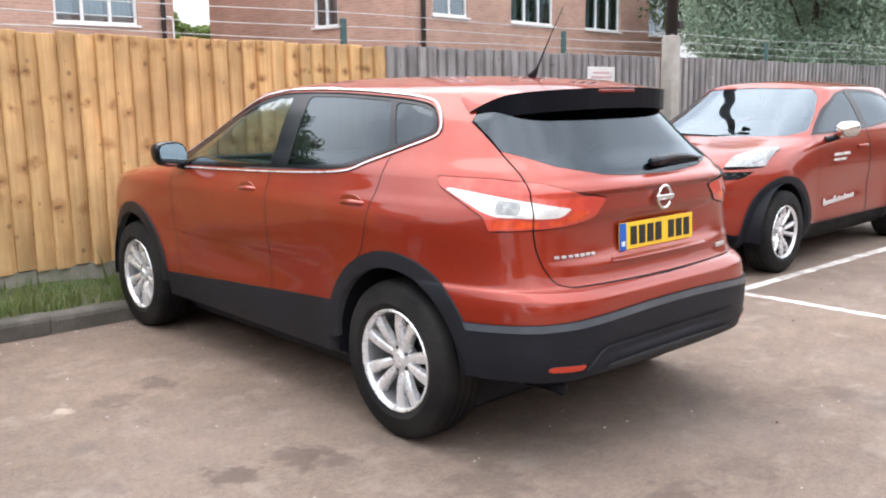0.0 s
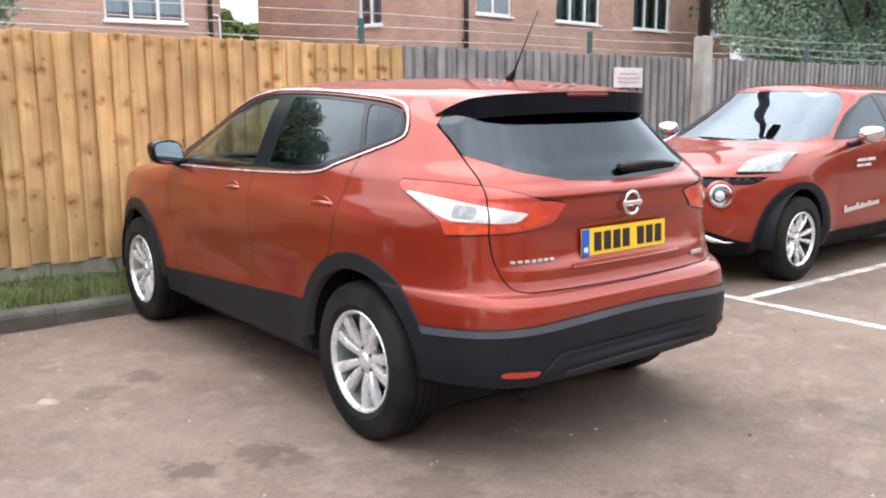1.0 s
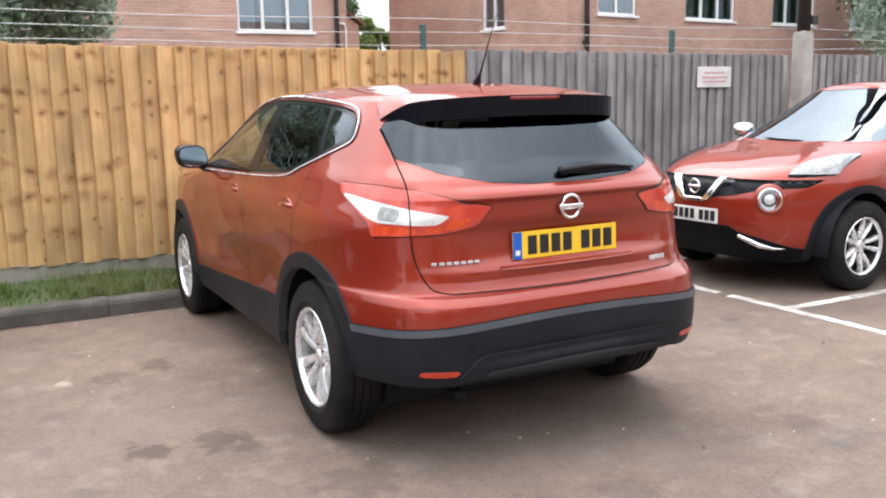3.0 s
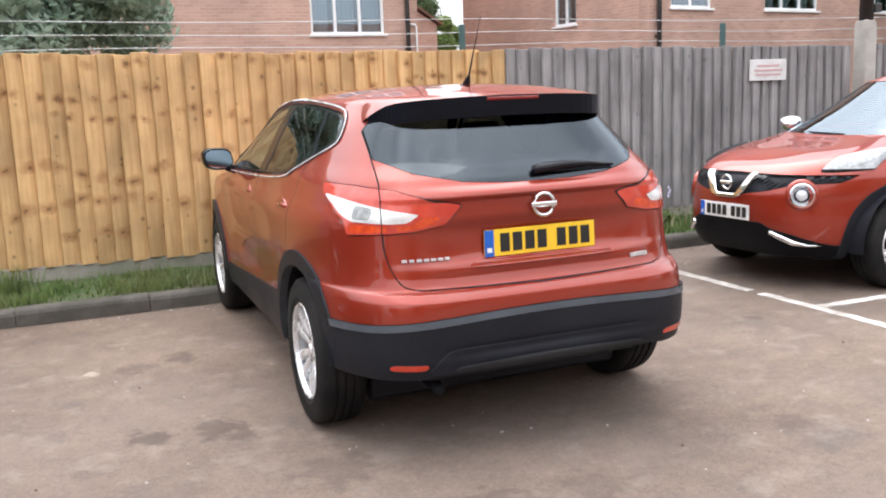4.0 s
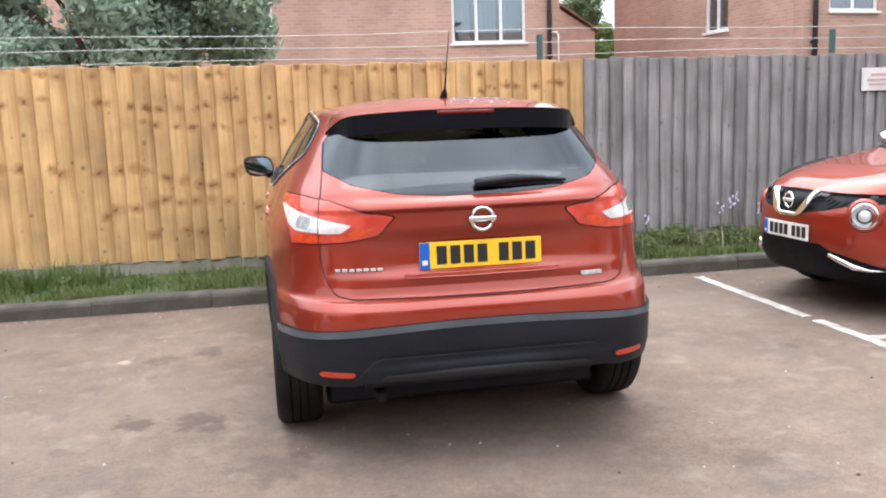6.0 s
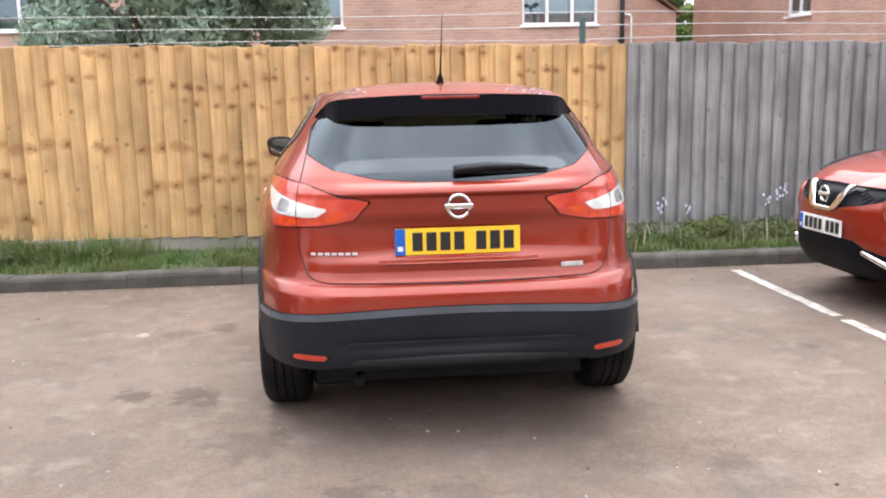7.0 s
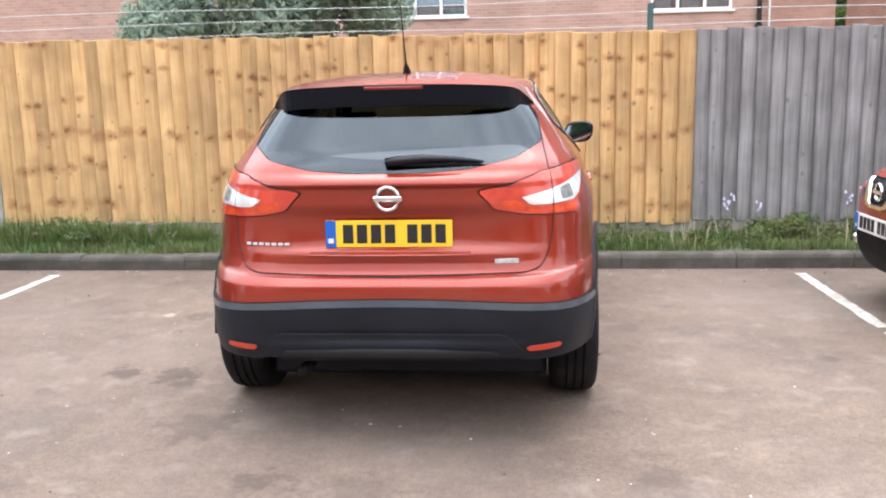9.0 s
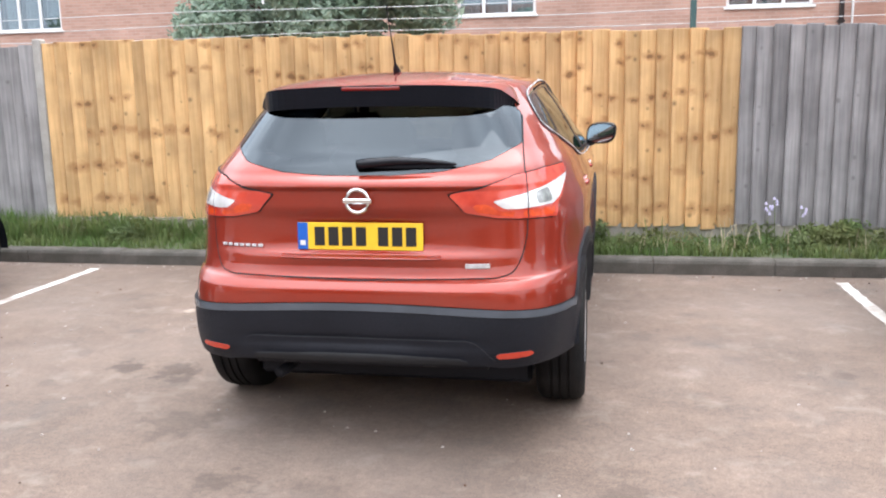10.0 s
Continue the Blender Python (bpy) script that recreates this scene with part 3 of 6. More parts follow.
CROSSOVER_LEVELS = [
    # z, half width, rear, front, rear squareness, front squareness
    (0.20, 0.790, -0.600, 3.36, 5.5, 4.6),
    (0.25, 0.835, -0.660, 3.46, 6.0, 4.6),
    (0.33, 0.862, -0.745, 3.52, 6.2, 4.6),
    (0.45, 0.876, -0.790, 3.56, 6.2, 4.6),
    (0.58, 0.882, -0.800, 3.57, 6.0, 4.6),
    (0.655, 0.884, -0.797, 3.57, 5.8, 4.6),
    (0.678, 0.884, -0.794, 3.57, 5.7, 4.6),
    (0.710, 0.885, -0.762, 3.56, 5.6, 4.6),
    (0.722, 0.885, -0.740, 3.56, 5.5, 4.6),
    (0.76, 0.886, -0.724, 3.55, 5.4, 4.6),
    (0.85, 0.888, -0.710, 3.52, 5.2, 4.5),
    (0.95, 0.889, -0.706, 3.42, 5.0, 4.4),
    (1.01, 0.878, -0.715, 3.16, 4.9, 4.2),
    (1.06, 0.860, -0.715, 2.72, 4.8, 4.0),
    (1.12, 0.840, -0.690, 2.48, 4.7, 3.8),
    (1.24, 0.780, -0.570, 2.20, 4.8, 3.8),
    (1.36, 0.705, -0.450, 1.90, 4.9, 3.8),
    (1.48, 0.600, -0.330, 1.58, 5.0, 4.0),
]
CROSSOVER_ROOF = ((-0.6, -0.3, 0.2, 0.9, 1.5, 2.2), (1.468, 1.508, 1.545, 1.556, 1.535, 1.46), 0.062, 0.60)

SMALL_SUV_LEVELS = [
    (0.20, 0.760, -0.55, 3.20, 5.0, 3.8),
    (0.28, 0.820, -0.65, 3.30, 5.0, 3.8),
    (0.40, 0.855, -0.72, 3.36, 5.0, 3.7),
    (0.55, 0.866, -0.74, 3.385, 5.0, 3.5),
    (0.68, 0.870, -0.74, 3.38, 5.0, 3.4),
    (0.80, 0.872, -0.73, 3.33, 5.0, 3.4),
    (0.90, 0.868, -0.72, 3.20, 5.0, 3.4),
    (0.98, 0.858, -0.71, 2.92, 4.8, 3.6),
    (1.04, 0.842, -0.70, 2.52, 4.8, 3.8),
    (1.08, 0.828, -0.69, 2.30, 4.8, 3.8),
    (1.20, 0.770, -0.60, 2.03, 4.8, 3.8),
    (1.34, 0.700, -0.48, 1.70, 4.9, 3.8),
    (1.46, 0.600, -0.35, 1.36, 5.0, 4.0),
]
SMALL_SUV_ROOF = ((-0.6, -0.2, 0.4, 1.0, 1.5, 2.2), (1.44, 1.51, 1.55, 1.555, 1.52, 1.44), 0.07, 0.60)


def on_tail(skin, x, z, lift=0.0, front=False):
    """The pose of something flat fixed to the tail of a skin (or its nose) at (x, z)."""
    u = np.linspace(-1, 1, 501) if not front else np.concatenate([np.linspace(1, 2, 600), np.linspace(-2, -1, 600)])
    v = np.linspace(0, skin.rings - 1, 400)
    uu, vv = np.meshgrid(u, v)
    p = skin(uu.ravel(), vv.ravel())
    i = int(np.argmin((p[:, 0] - x) ** 2 + (p[:, 2] - z) ** 2))
    a, b = uu.ravel()[i], vv.ravel()[i]
    for reach in (4e-3, 1e-3):
        uu, vv = np.meshgrid(a + np.linspace(-reach, reach, 41), b + np.linspace(-9 * reach, 9 * reach, 41))
        p = skin(uu.ravel(), vv.ravel())
        i = int(np.argmin((p[:, 0] - x) ** 2 + (p[:, 2] - z) ** 2))
        a, b = uu.ravel()[i], vv.ravel()[i]
    e = 3e-3
    du, dv = skin(a + e, b) - skin(a - e, b), skin(a, b + e) - skin(a, b - e)
    n = Vector(np.cross(du, dv)).normalized()
    q = Vector(p[i]) + n * lift
    right = (-n).cross(Vector((0, 0, 1))).normalized()
    m = Matrix((right, -n, right.cross(-n))).transposed().to_4x4()
    m.translation = q
    return m


class Patch:
    """A piece of a skin as triangles over its two coordinates, which can be cut along any line."""

    def __init__(self, skin, uv, tris):
        self.skin, self.uv, self.tris = skin, uv, tris

    @staticmethod
    def whole(skin, across=480, per_level=6, roof=22):
        u = np.linspace(-2, 2, across + 1)
        v = np.concatenate([np.linspace(0, skin.rings - 1, (skin.rings - 1) * per_level + 1), skin.rings - 1 + np.linspace(0, 1, roof + 1)[1:]])
        uu, vv = np.meshgrid(u, v)
        i = np.arange(len(v) * len(u)).reshape(len(v), len(u))
        a, b, c, d = (x.ravel() for x in (i[:-1, :-1], i[:-1, 1:], i[1:, 1:], i[1:, :-1]))
        return Patch(skin, np.stack([uu.ravel(), vv.ravel()], 1), np.concatenate([np.stack([a, b, c], 1), np.stack([a, c, d], 1)]))

    def cut(self, f):
        """What of it lies where f, of its places, is negative."""
        d = f(self.skin(self.uv[:, 0], self.uv[:, 1]))
        d = np.where(np.abs(d) < 1e-7, 1e-7, d)
        keep = (d[self.tris] < 0)
        n = keep.sum(1)
        uv, tris = [self.uv], [self.tris[n == 3]]
        base = len(self.uv)
        for count in (1, 2):
            t = self.tris[n == count]
            if not len(t):
                continue
            odd = np.argmax(keep[n == count] if count == 1 else ~keep[n == count], 1)
            r = np.arange(len(t))
            p, q, s = t[r, odd], t[r, (odd + 1) % 3], t[r, (odd + 2) % 3]
            made = []
            for w in (q, s):
                k = (d[p] / (d[p] - d[w]))[:, None]
                uv.append(self.uv[p] + (self.uv[w] - self.uv[p]) * k)
                made.append(base + r)
                base += len(t)
            if count == 1:
                tris.append(np.stack([p, made[0], made[1]], 1))
            else:
                tris.append(np.stack([made[0], q, s], 1))
                tris.append(np.stack([made[0], s, made[1]], 1))
        uv, tris = np.concatenate(uv), np.concatenate(tris)
        key = np.round(uv * 1e6).astype(np.int64)
        used = np.unique(tris)
        _, first, back_to = np.unique(key[used], axis=0, return_index=True, return_inverse=True)
        lut = np.zeros(len(uv), int)
        lut[used] = back_to.ravel()
        tris = lut[tris]
        ok = (tris[:, 0] != tris[:, 1]) & (tris[:, 1] != tris[:, 2]) & (tris[:, 0] != tris[:, 2])
        return Patch(self.skin, uv[used][first], tris[ok])

    def within(self, f, gap=0.0):
        return self.cut(lambda p: f(p) + gap)

    def outside(self, f, gap=0.0):
        return self.cut(lambda p: gap - f(p))

    def mesh(self, name, mat, lift=0.0, depth=0.014):
        """The piece as a sheet-metal panel with turned-in edges, coloured dark for the shade in the gaps."""
        u, v = self.uv[:, 0], self.uv[:, 1]
        e = 1.5e-3
        s = self.skin
        du, dv = s(u + e, v) - s(u - e, v), s(u, np.minimum(v + e, s.rings)) - s(u, v - e)
        nrm = np.cross(du, dv)
        size = np.linalg.norm(nrm, axis=1, keepdims=True)
        nrm = np.where(size > 1e-13, nrm / np.maximum(size, 1e-13), np.array([[0, 0, 1.0]]))
        pos = s(u, v) + nrm * lift
        tris = self.tris
        verts, normals, faces = pos, nrm, [tuple(map(int, t)) for t in tris]
        if depth:
            ed = np.concatenate([tris[:, [0, 1]], tris[:, [1, 2]], tris[:, [2, 0]]])
            so = np.sort(ed, 1)
            _, inv, cnt = np.unique(so, axis=0, return_inverse=True, return_counts=True)
            rim = ed[cnt[inv.ravel()] == 1]
            ids = np.unique(rim)
            lut = {int(k): i for i, k in enumerate(ids)}
            b0 = len(pos)
            b1 = b0 + len(ids)
            verts = np.concatenate([pos, pos[ids], pos[ids] - nrm[ids] * depth])
            normals = np.concatenate([nrm, nrm[ids], nrm[ids]])
            for a, b in rim:
                i, j = lut[int(a)], lut[int(b)]
                faces.append((b0 + i, b1 + i, b1 + j, b0 + j))
        # turned-in edges take the dark trim colour in place of shade in shut lines
        me = as_mesh(name, verts, faces, [mat, M["trim_dark"]], normals=normals)
        me.polygons.foreach_set("material_index", [0] * len(tris) + [1] * (len(faces) - len(tris)))
        return me


def rounded(points, steps=6):
    """A closed curve through the points."""
    p = np.array(points, float)
    out = []
    for i in range(len(p)):
        a, b, c, d = p[i - 1], p[i], p[(i + 1) % len(p)], p[(i + 2) % len(p)]
        for t in np.arange(steps) / steps:
            out.append(0.5 * ((2 * b) + (c - a) * t + (2 * a - 5 * b + 4 * c - d) * t * t + (3 * b - 3 * c + d - a) * t ** 3))
    return np.array(out)


def distance(q, poly):
    """Signed distance of plane points from a closed line, negative inside."""
    poly = np.asarray(poly, float)
    best = np.full(len(q), 1e9)
    inside = np.zeros(len(q), bool)
    for a, b in zip(poly, np.roll(poly, -1, 0)):
        ab = b - a
        t = np.clip(((q - a) @ ab) / max(ab @ ab, 1e-12), 0, 1)
        best = np.minimum(best, np.hypot(*(q - a - t[:, None] * ab).T))
        if a[1] != b[1]:
            cross = ((a[1] > q[:, 1]) != (b[1] > q[:, 1])) & (q[:, 0] < (b[0] - a[0]) * (q[:, 1] - a[1]) / (b[1] - a[1]) + a[0])
            inside ^= cross
    return np.where(inside, -best, best)


def side_shape(points, side=0, curved=False):
    """A region drawn from the side, in (y, z). side: -1 left, 1 right, 0 both."""
    poly = rounded(points) if curved else np.array(points, float)

    def f(p):
        d = distance(p[:, 1:], poly)
        wrong = (p[:, 0] * side < 0) if side else np.zeros(len(p), bool)
        return np.where(wrong | (np.abs(p[:, 0]) < 0.45), np.maximum(d, 0.3), d)
    return f


def end_shape(points, rear=True, limit=0.3, curved=False, mirrored=True):
    """A region drawn from behind or from the front, in (x, z), given for its right half from the top middle to the bottom middle."""
    pts = np.array(points, float)
    if mirrored:
        pts = np.concatenate([pts, (pts * [-1, 1])[::-1]])
    poly = rounded(pts) if curved else pts

    def f(p):
        d = distance(p[:, [0, 2]], poly)
        return np.where((p[:, 1] > limit) if rear else (p[:, 1] < limit), np.maximum(d, 0.3), d)
    return f


def corner_shape(points, rear=True, start=-0.72, limit=0.6, side=0, curved=False):
    """A region that wraps round a corner, in (way from the middle round the corner, z)."""
    poly = rounded(points) if curved else np.array(points, float)

    def f(p):
        way = np.abs(p[:, 0]) + ((p[:, 1] - start) if rear else (start - p[:, 1]))
        d = distance(np.stack([way, p[:, 2]], 1), poly)
        far = (p[:, 1] > limit) if rear else (p[:, 1] < limit)
        wrong = (p[:, 0] * side < 0) if side else np.zeros(len(p), bool)
        return np.where(far | wrong, np.maximum(d, 0.3), d)
    return f


def either(*fs):
    return lambda p: np.minimum.reduce([f(p) for f in fs])


def arches(skin, radius):
    def f(p):
        d = np.minimum(np.hypot(p[:, 1], p[:, 2] - skin.hub), np.hypot(p[:, 1] - skin.wheelbase, p[:, 2] - skin.hub)) - radius
        return np.where(np.abs(p[:, 0]) < 0.5, 0.3, d)
    return f


def one_arch(skin, radius, y, side):
    def f(p):
        d = np.hypot(p[:, 1] - y, p[:, 2] - skin.hub) - radius
        return np.where(p[:, 0] * side < 0.5, 0.3, d)
    return f


# ---- wheels ----
TYRE = {}


def wheel(parent, x, y, z, side, radius, rim_radius, spokes, rim_mat, well_mat, width=0.215, stout=1.0):
    """A wheel whose outer face looks to the given side: tyre, rim with paired spokes, hub cap and nuts, brake disc."""
    key = (radius, rim_radius, spokes, rim_mat.name, stout)
    if key not in TYRE:
        w, r, q = width / 2, radius, rim_radius
        tyre = lathe("tyre", [(q - 0.012, -w + 0.02), (q + 0.004, -w + 0.006), (q + 0.03, -w), (r - 0.03, -w + 0.001), (r - 0.008, -w + 0.018),
                              (r - 0.001, -w + 0.045), (r, -0.045), (r - 0.008, -0.042), (r - 0.008, -0.034), (r, -0.031), (r, -0.006), (r - 0.008, -0.004), (r - 0.008, 0.004), (r, 0.006),
                              (r, 0.031), (r - 0.008, 0.034), (r - 0.008, 0.042), (r, 0.045), (r - 0.001, w - 0.045), (r - 0.008, w - 0.018), (r - 0.03, w - 0.001), (q + 0.03, w),
                              (q + 0.026, w + 0.002), (q + 0.022, w), (q + 0.004, w - 0.006), (q - 0.012, w - 0.02)], M["tyre"], 64)
        barrel = lathe("rim", [(q + 0.003, w - 0.012), (q - 0.004, w - 0.004), (q - 0.012, w - 0.008), (q - 0.018, w - 0.026)], rim_mat, 64)
        inner = lathe("rim_well", [(q - 0.017, w - 0.026), (q - 0.035, -w + 0.05), (q - 0.005, -w + 0.01)], well_mat, 64)
        bm = bmesh.new()
        for k in range(spokes):
            mid = 2 * math.pi * k / spokes
            for s in (-1, 1):
                a0, a1 = mid + s * 0.26, mid + s * (math.pi / spokes) * 0.385
                rows = []
                for t in (0, 0.25, 0.5, 0.75, 1.0):
                    a = a0 + (a1 - a0) * t ** 0.8
                    rr = 0.055 + (q - 0.016 - 0.055) * t
                    h = w - 0.022 - 0.020 * (1 - t) ** 2 + 0.004 * math.sin(t * math.pi)
                    half = (0.0155 + 0.0095 * t) * stout
                    c, sn = math.cos(a), math.sin(a)
                    rows.append([bm.verts.new((h + dh, rr * c - o * sn, rr * sn + o * c)) for o, dh in ((-half - 0.004, -0.03), (-half, -0.006), (-half * 0.55, 0.0), (half * 0.55, 0.0), (half, -0.006), (half + 0.004, -0.03))])
                for r0, r1 in zip(rows, rows[1:]):
                    for i in range(5):
                        bm.faces.new((r0[i], r0[i + 1], r1[i + 1], r1[i]))
        bmesh.ops.recalc_face_normals(bm, faces=bm.faces)
        star = from_bm("spokes", bm, rim_mat, True)
        hubm = lathe("hub", [(0.0, w - 0.030), (0.028, w - 0.031), (0.030, w - 0.036), (0.034, w - 0.040), (0.060, w - 0.043), (0.066, w - 0.055), (0.066, w - 0.09)], rim_mat, 32)
        nut = lathe("nut", [(0.0, 0.0), (0.009, 0.0), (0.0095, -0.012)], M["alloy_dark"], 8)
        disc = lathe("brake_disc", [(0.0, 0.0), (0.07, 0.0), (0.075, -0.02), (0.14, -0.02), (0.14, -0.045), (0.0, -0.045)], M["alloy_dark"], 40)
        TYRE[key] = (tyre, barrel, star, hubm, nut, disc, inner)
    tyre, barrel, star, hubm, nut, disc, inner = TYRE[key]
    at = pose(x, y, z) if side > 0 else pose(x, y, z, 0, 0, 180)
    wh = part("wheel", tyre, parent, at=at)
    rim = part("rim", barrel, wh)
    part("rim_well", inner, wh)
    part("spokes", star, wh)
    part("hub", hubm, wh)
    part("brake_disc", disc, wh)
    for i in range(5):
        a = 2 * math.pi * (i + 0.5) / 5
        part("nut", nut, wh, at=pose(width / 2 - 0.040, 0.053 * math.cos(a), 0.053 * math.sin(a)))
    return wh


def loft(name, rows, mat, close=True, smooth=True, caps=True):
    """Joins rings of points, one after the other."""
    k = len(rows[0])
    vs = [v for r in rows for v in r]
    fs = []
    for i in range(len(rows) - 1):
        for q in range(k if close else k - 1):
            w = (q + 1) % k
            fs.append((i * k + q, i * k + w, (i + 1) * k + w, (i + 1) * k + q))
    if caps and close:
        fs += [tuple(range(k))[::-1], tuple(range((len(rows) - 1) * k, len(rows) * k))]
    bm = bmesh.new()
    bv = [bm.verts.new(v) for v in vs]
    for f in fs:
        bm.faces.new([bv[i] for i in f])
    bmesh.ops.recalc_face_normals(bm, faces=bm.faces)
    return from_bm(name, bm, mat, smooth)


def oval(centre, axis_a, axis_b, n=20, power=2.6):
    c, a, b = Vector(centre), Vector(axis_a), Vector(axis_b)
    out = []
    for i in range(n):
        t = 2 * math.pi * i / n
        x, y = math.cos(t), math.sin(t)
        out.append(c + a * math.copysign(abs(x) ** (2 / power), x) + b * math.copysign(abs(y) ** (2 / power), y))
    return out


def door_mirror(parent, x, y, z, side, shell, foot_y):
    """A door mirror: shell, glass that looks back, stalk."""
    rows = []
    for t, sc in ((0.0, 0.93), (0.02, 1.0), (0.06, 0.98), (0.10, 0.82), (0.135, 0.5), (0.148, 0.12)):
        rows.append(oval((0, t, 0.006 * t), (0.098 * sc, 0, 0.0), (0.012 * side * sc, 0, 0.072 * sc), 24, 3.0))
    m = part("door_mirror", loft("door_mirror", rows, shell), parent, at=pose(x, y, z, 0, 0, -8 * side))
    part("mirror_glass", loft("mirror_glass", [oval((0, -0.0035, 0), (0.084, 0, 0), (0.011 * side, 0, 0.059), 24, 3.0), oval((0, 0.004, 0), (0.084, 0, 0), (0.011 * side, 0, 0.059), 24, 3.0)], M["mirror"], smooth=False), m)
    part("mirror_stalk", tube("mirror_stalk", [(x - side * 0.05, y + 0.05, z - 0.055), (x - side * 0.13, y + 0.06, z - 0.085), (x - side * 0.21, y + 0.05, z - 0.09)], [0.028, 0.026, 0.032], M["plastic"], 10), parent)


def seat(parent, x, y, width, mat):
    """A car seat: cushion, backrest, head restraint."""
    rows = [oval((x, y + dy, zz), (width / 2 * s, 0, 0), (0, 0, 0.08 * s), 16, 3) for dy, zz, s in ((-0.10, 0.50, 0.9), (0.0, 0.52, 1.0), (0.30, 0.55, 1.0), (0.42, 0.56, 0.85))]
    s = part("seat_cushion", loft("seat_cushion", rows, mat), parent)
    rows = [oval((x, y - 0.08 - 0.30 * t, 0.52 + 0.62 * t), (width / 2 * sc, 0, 0), (0, 0.07 * sc, 0.02), 16, 3) for t, sc in ((0, 0.9), (0.15, 1), (0.6, 1.0), (0.9, 0.86), (1.0, 0.6))]
    part("seat_back", loft("seat_back", rows, mat), parent)
    rows = [oval((x, y - 0.40, zz), (0.13 * sc, 0, 0), (0, 0.045 * sc, 0), 14, 3) for zz, sc in ((1.16, 0.7), (1.19, 1.0), (1.29, 1.0), (1.34, 0.7))]
    part("head_restraint", loft("head_restraint", rows, mat), parent)
    for k in (-0.05, 0.05):
        part("restraint_post", tube("restraint_post", [(x + k, y - 0.385, 1.10), (x + k, y - 0.395, 1.20)], 0.006, M["chrome"], 6), parent)


def plate(parent, at, face, marks, seed, bars=7):
    """A registration plate with plain dark bars and a blue band at its end."""
    p = part("number_plate", box_mesh("number_plate", (0.52, 0.006, 0.111), face, 0.002), parent, "registration plate with plain dark bars", at)
    part("blue_band", box_mesh("blue_band", (0.042, 0.003, 0.109), M["plate_blue"], 0.0), p, at=pose(-0.2385, -0.004, 0))
    part("band_mark", box_mesh("band_mark", (0.022, 0.002, 0.020), M["plate_white"], 0.0), p, at=pose(-0.2385, -0.0055, -0.028))
    x = -0.190
    for i in range(bars):
        if i == 4:
            x += 0.034
        part("bar", box_mesh("bar", (0.042, 0.003, 0.076), marks, 0.0), p, at=pose(x + 0.023, -0.004, 0))
        x += 0.0575
    return p


def cabin(parent, skin, seats_y, whole, holes, wheel_x):
    """Dark lining behind the sheet metal, floor, dashboard, steering wheel and seats."""
    lining = whole.outside(holes).cut(lambda p: 0.42 - p[:, 2])
    part("interior_lining", lining.mesh("interior_lining", M["trim_dark"], -0.035, 0.0), parent)
    part("cabin_floor", box_mesh("cabin_floor", (1.36, 3.0, 0.06), M["trim_dark"], 0.01, (0, 1.05, 0.36)), parent)
    rows = [oval((0, yy, zz), (0.68, 0, 0), (0, 0.02, h), 20, 4) for yy, zz, h in ((1.62, 0.90, 0.08), (1.68, 0.90, 0.14), (1.95, 0.92, 0.13), (2.2, 0.93, 0.09))]
    part("dashboard", loft("dashboard", rows, M["trim_dark"]), parent)
    ring = [(wheel_x + 0.185 * math.cos(a), 1.50 - 0.07 * math.sin(a), 0.93 + 0.17 * math.sin(a)) for a in np.linspace(0, 2 * math.pi, 29)]
    part("steering_wheel", tube("steering_wheel", ring, 0.014, M["trim_dark"], 8), parent)
    for sx in (-0.36, 0.36):
        seat(parent, sx, seats_y[0], 0.50, M["seat"])
    for sx in (-0.42, 0.0, 0.42):
        seat(parent, sx, seats_y[1], 0.42, M["seat"])


def wheel_wells(parent, skin, radius):
    for y in (0.0, skin.wheelbase):
        for s in (-1, 1):
            seg, vs, fs = 24, [], []
            for i in range(seg + 1):
                a = -0.12 + (math.pi + 0.04) * i / seg
                c, sn = math.cos(a), math.sin(a)
                vs += [(s * 0.865, y + radius * c, skin.hub + radius * sn), (s * 0.56, y + radius * c, skin.hub + radius * sn), (s * 0.56, y + 0.02 * c, skin.hub + 0.02 * sn)]
            for i in range(seg):
                for k in (0, 1):
                    fs.append((3 * i + k, 3 * i + k + 1, 3 * i + k + 4, 3 * i + k + 3))
            part("wheel_arch_liner", as_mesh("wheel_arch_liner", vs, fs, M["plastic"], False), parent)

# ---- ground ----
KERB_Y, FENCE_Y, FENCE_END = 5.80, 6.72, 5.40


def ground():
    n = 60
    xs = np.concatenate([[-900, -200, -60, -25], np.linspace(-12, 16, n), [30, 60, 200, 900]])
    ys = np.concatenate([[-900, -200, -60, -25], np.linspace(-8, 9, 40), [25, 60, 200, 900]])
    vs = [(x, y, 0.0) for y in ys for x in xs]
    w = len(xs)
    fs = [(j * w + i, j * w + i + 1, (j + 1) * w + i + 1, (j + 1) * w + i) for j in range(len(ys) - 1) for i in range(w - 1)]
    return as_mesh("ground", vs, fs, M["asphalt"])


solid("ground", ground(), "worn brownish grey tarmac with dark oil stains", "car park", kind="structure")


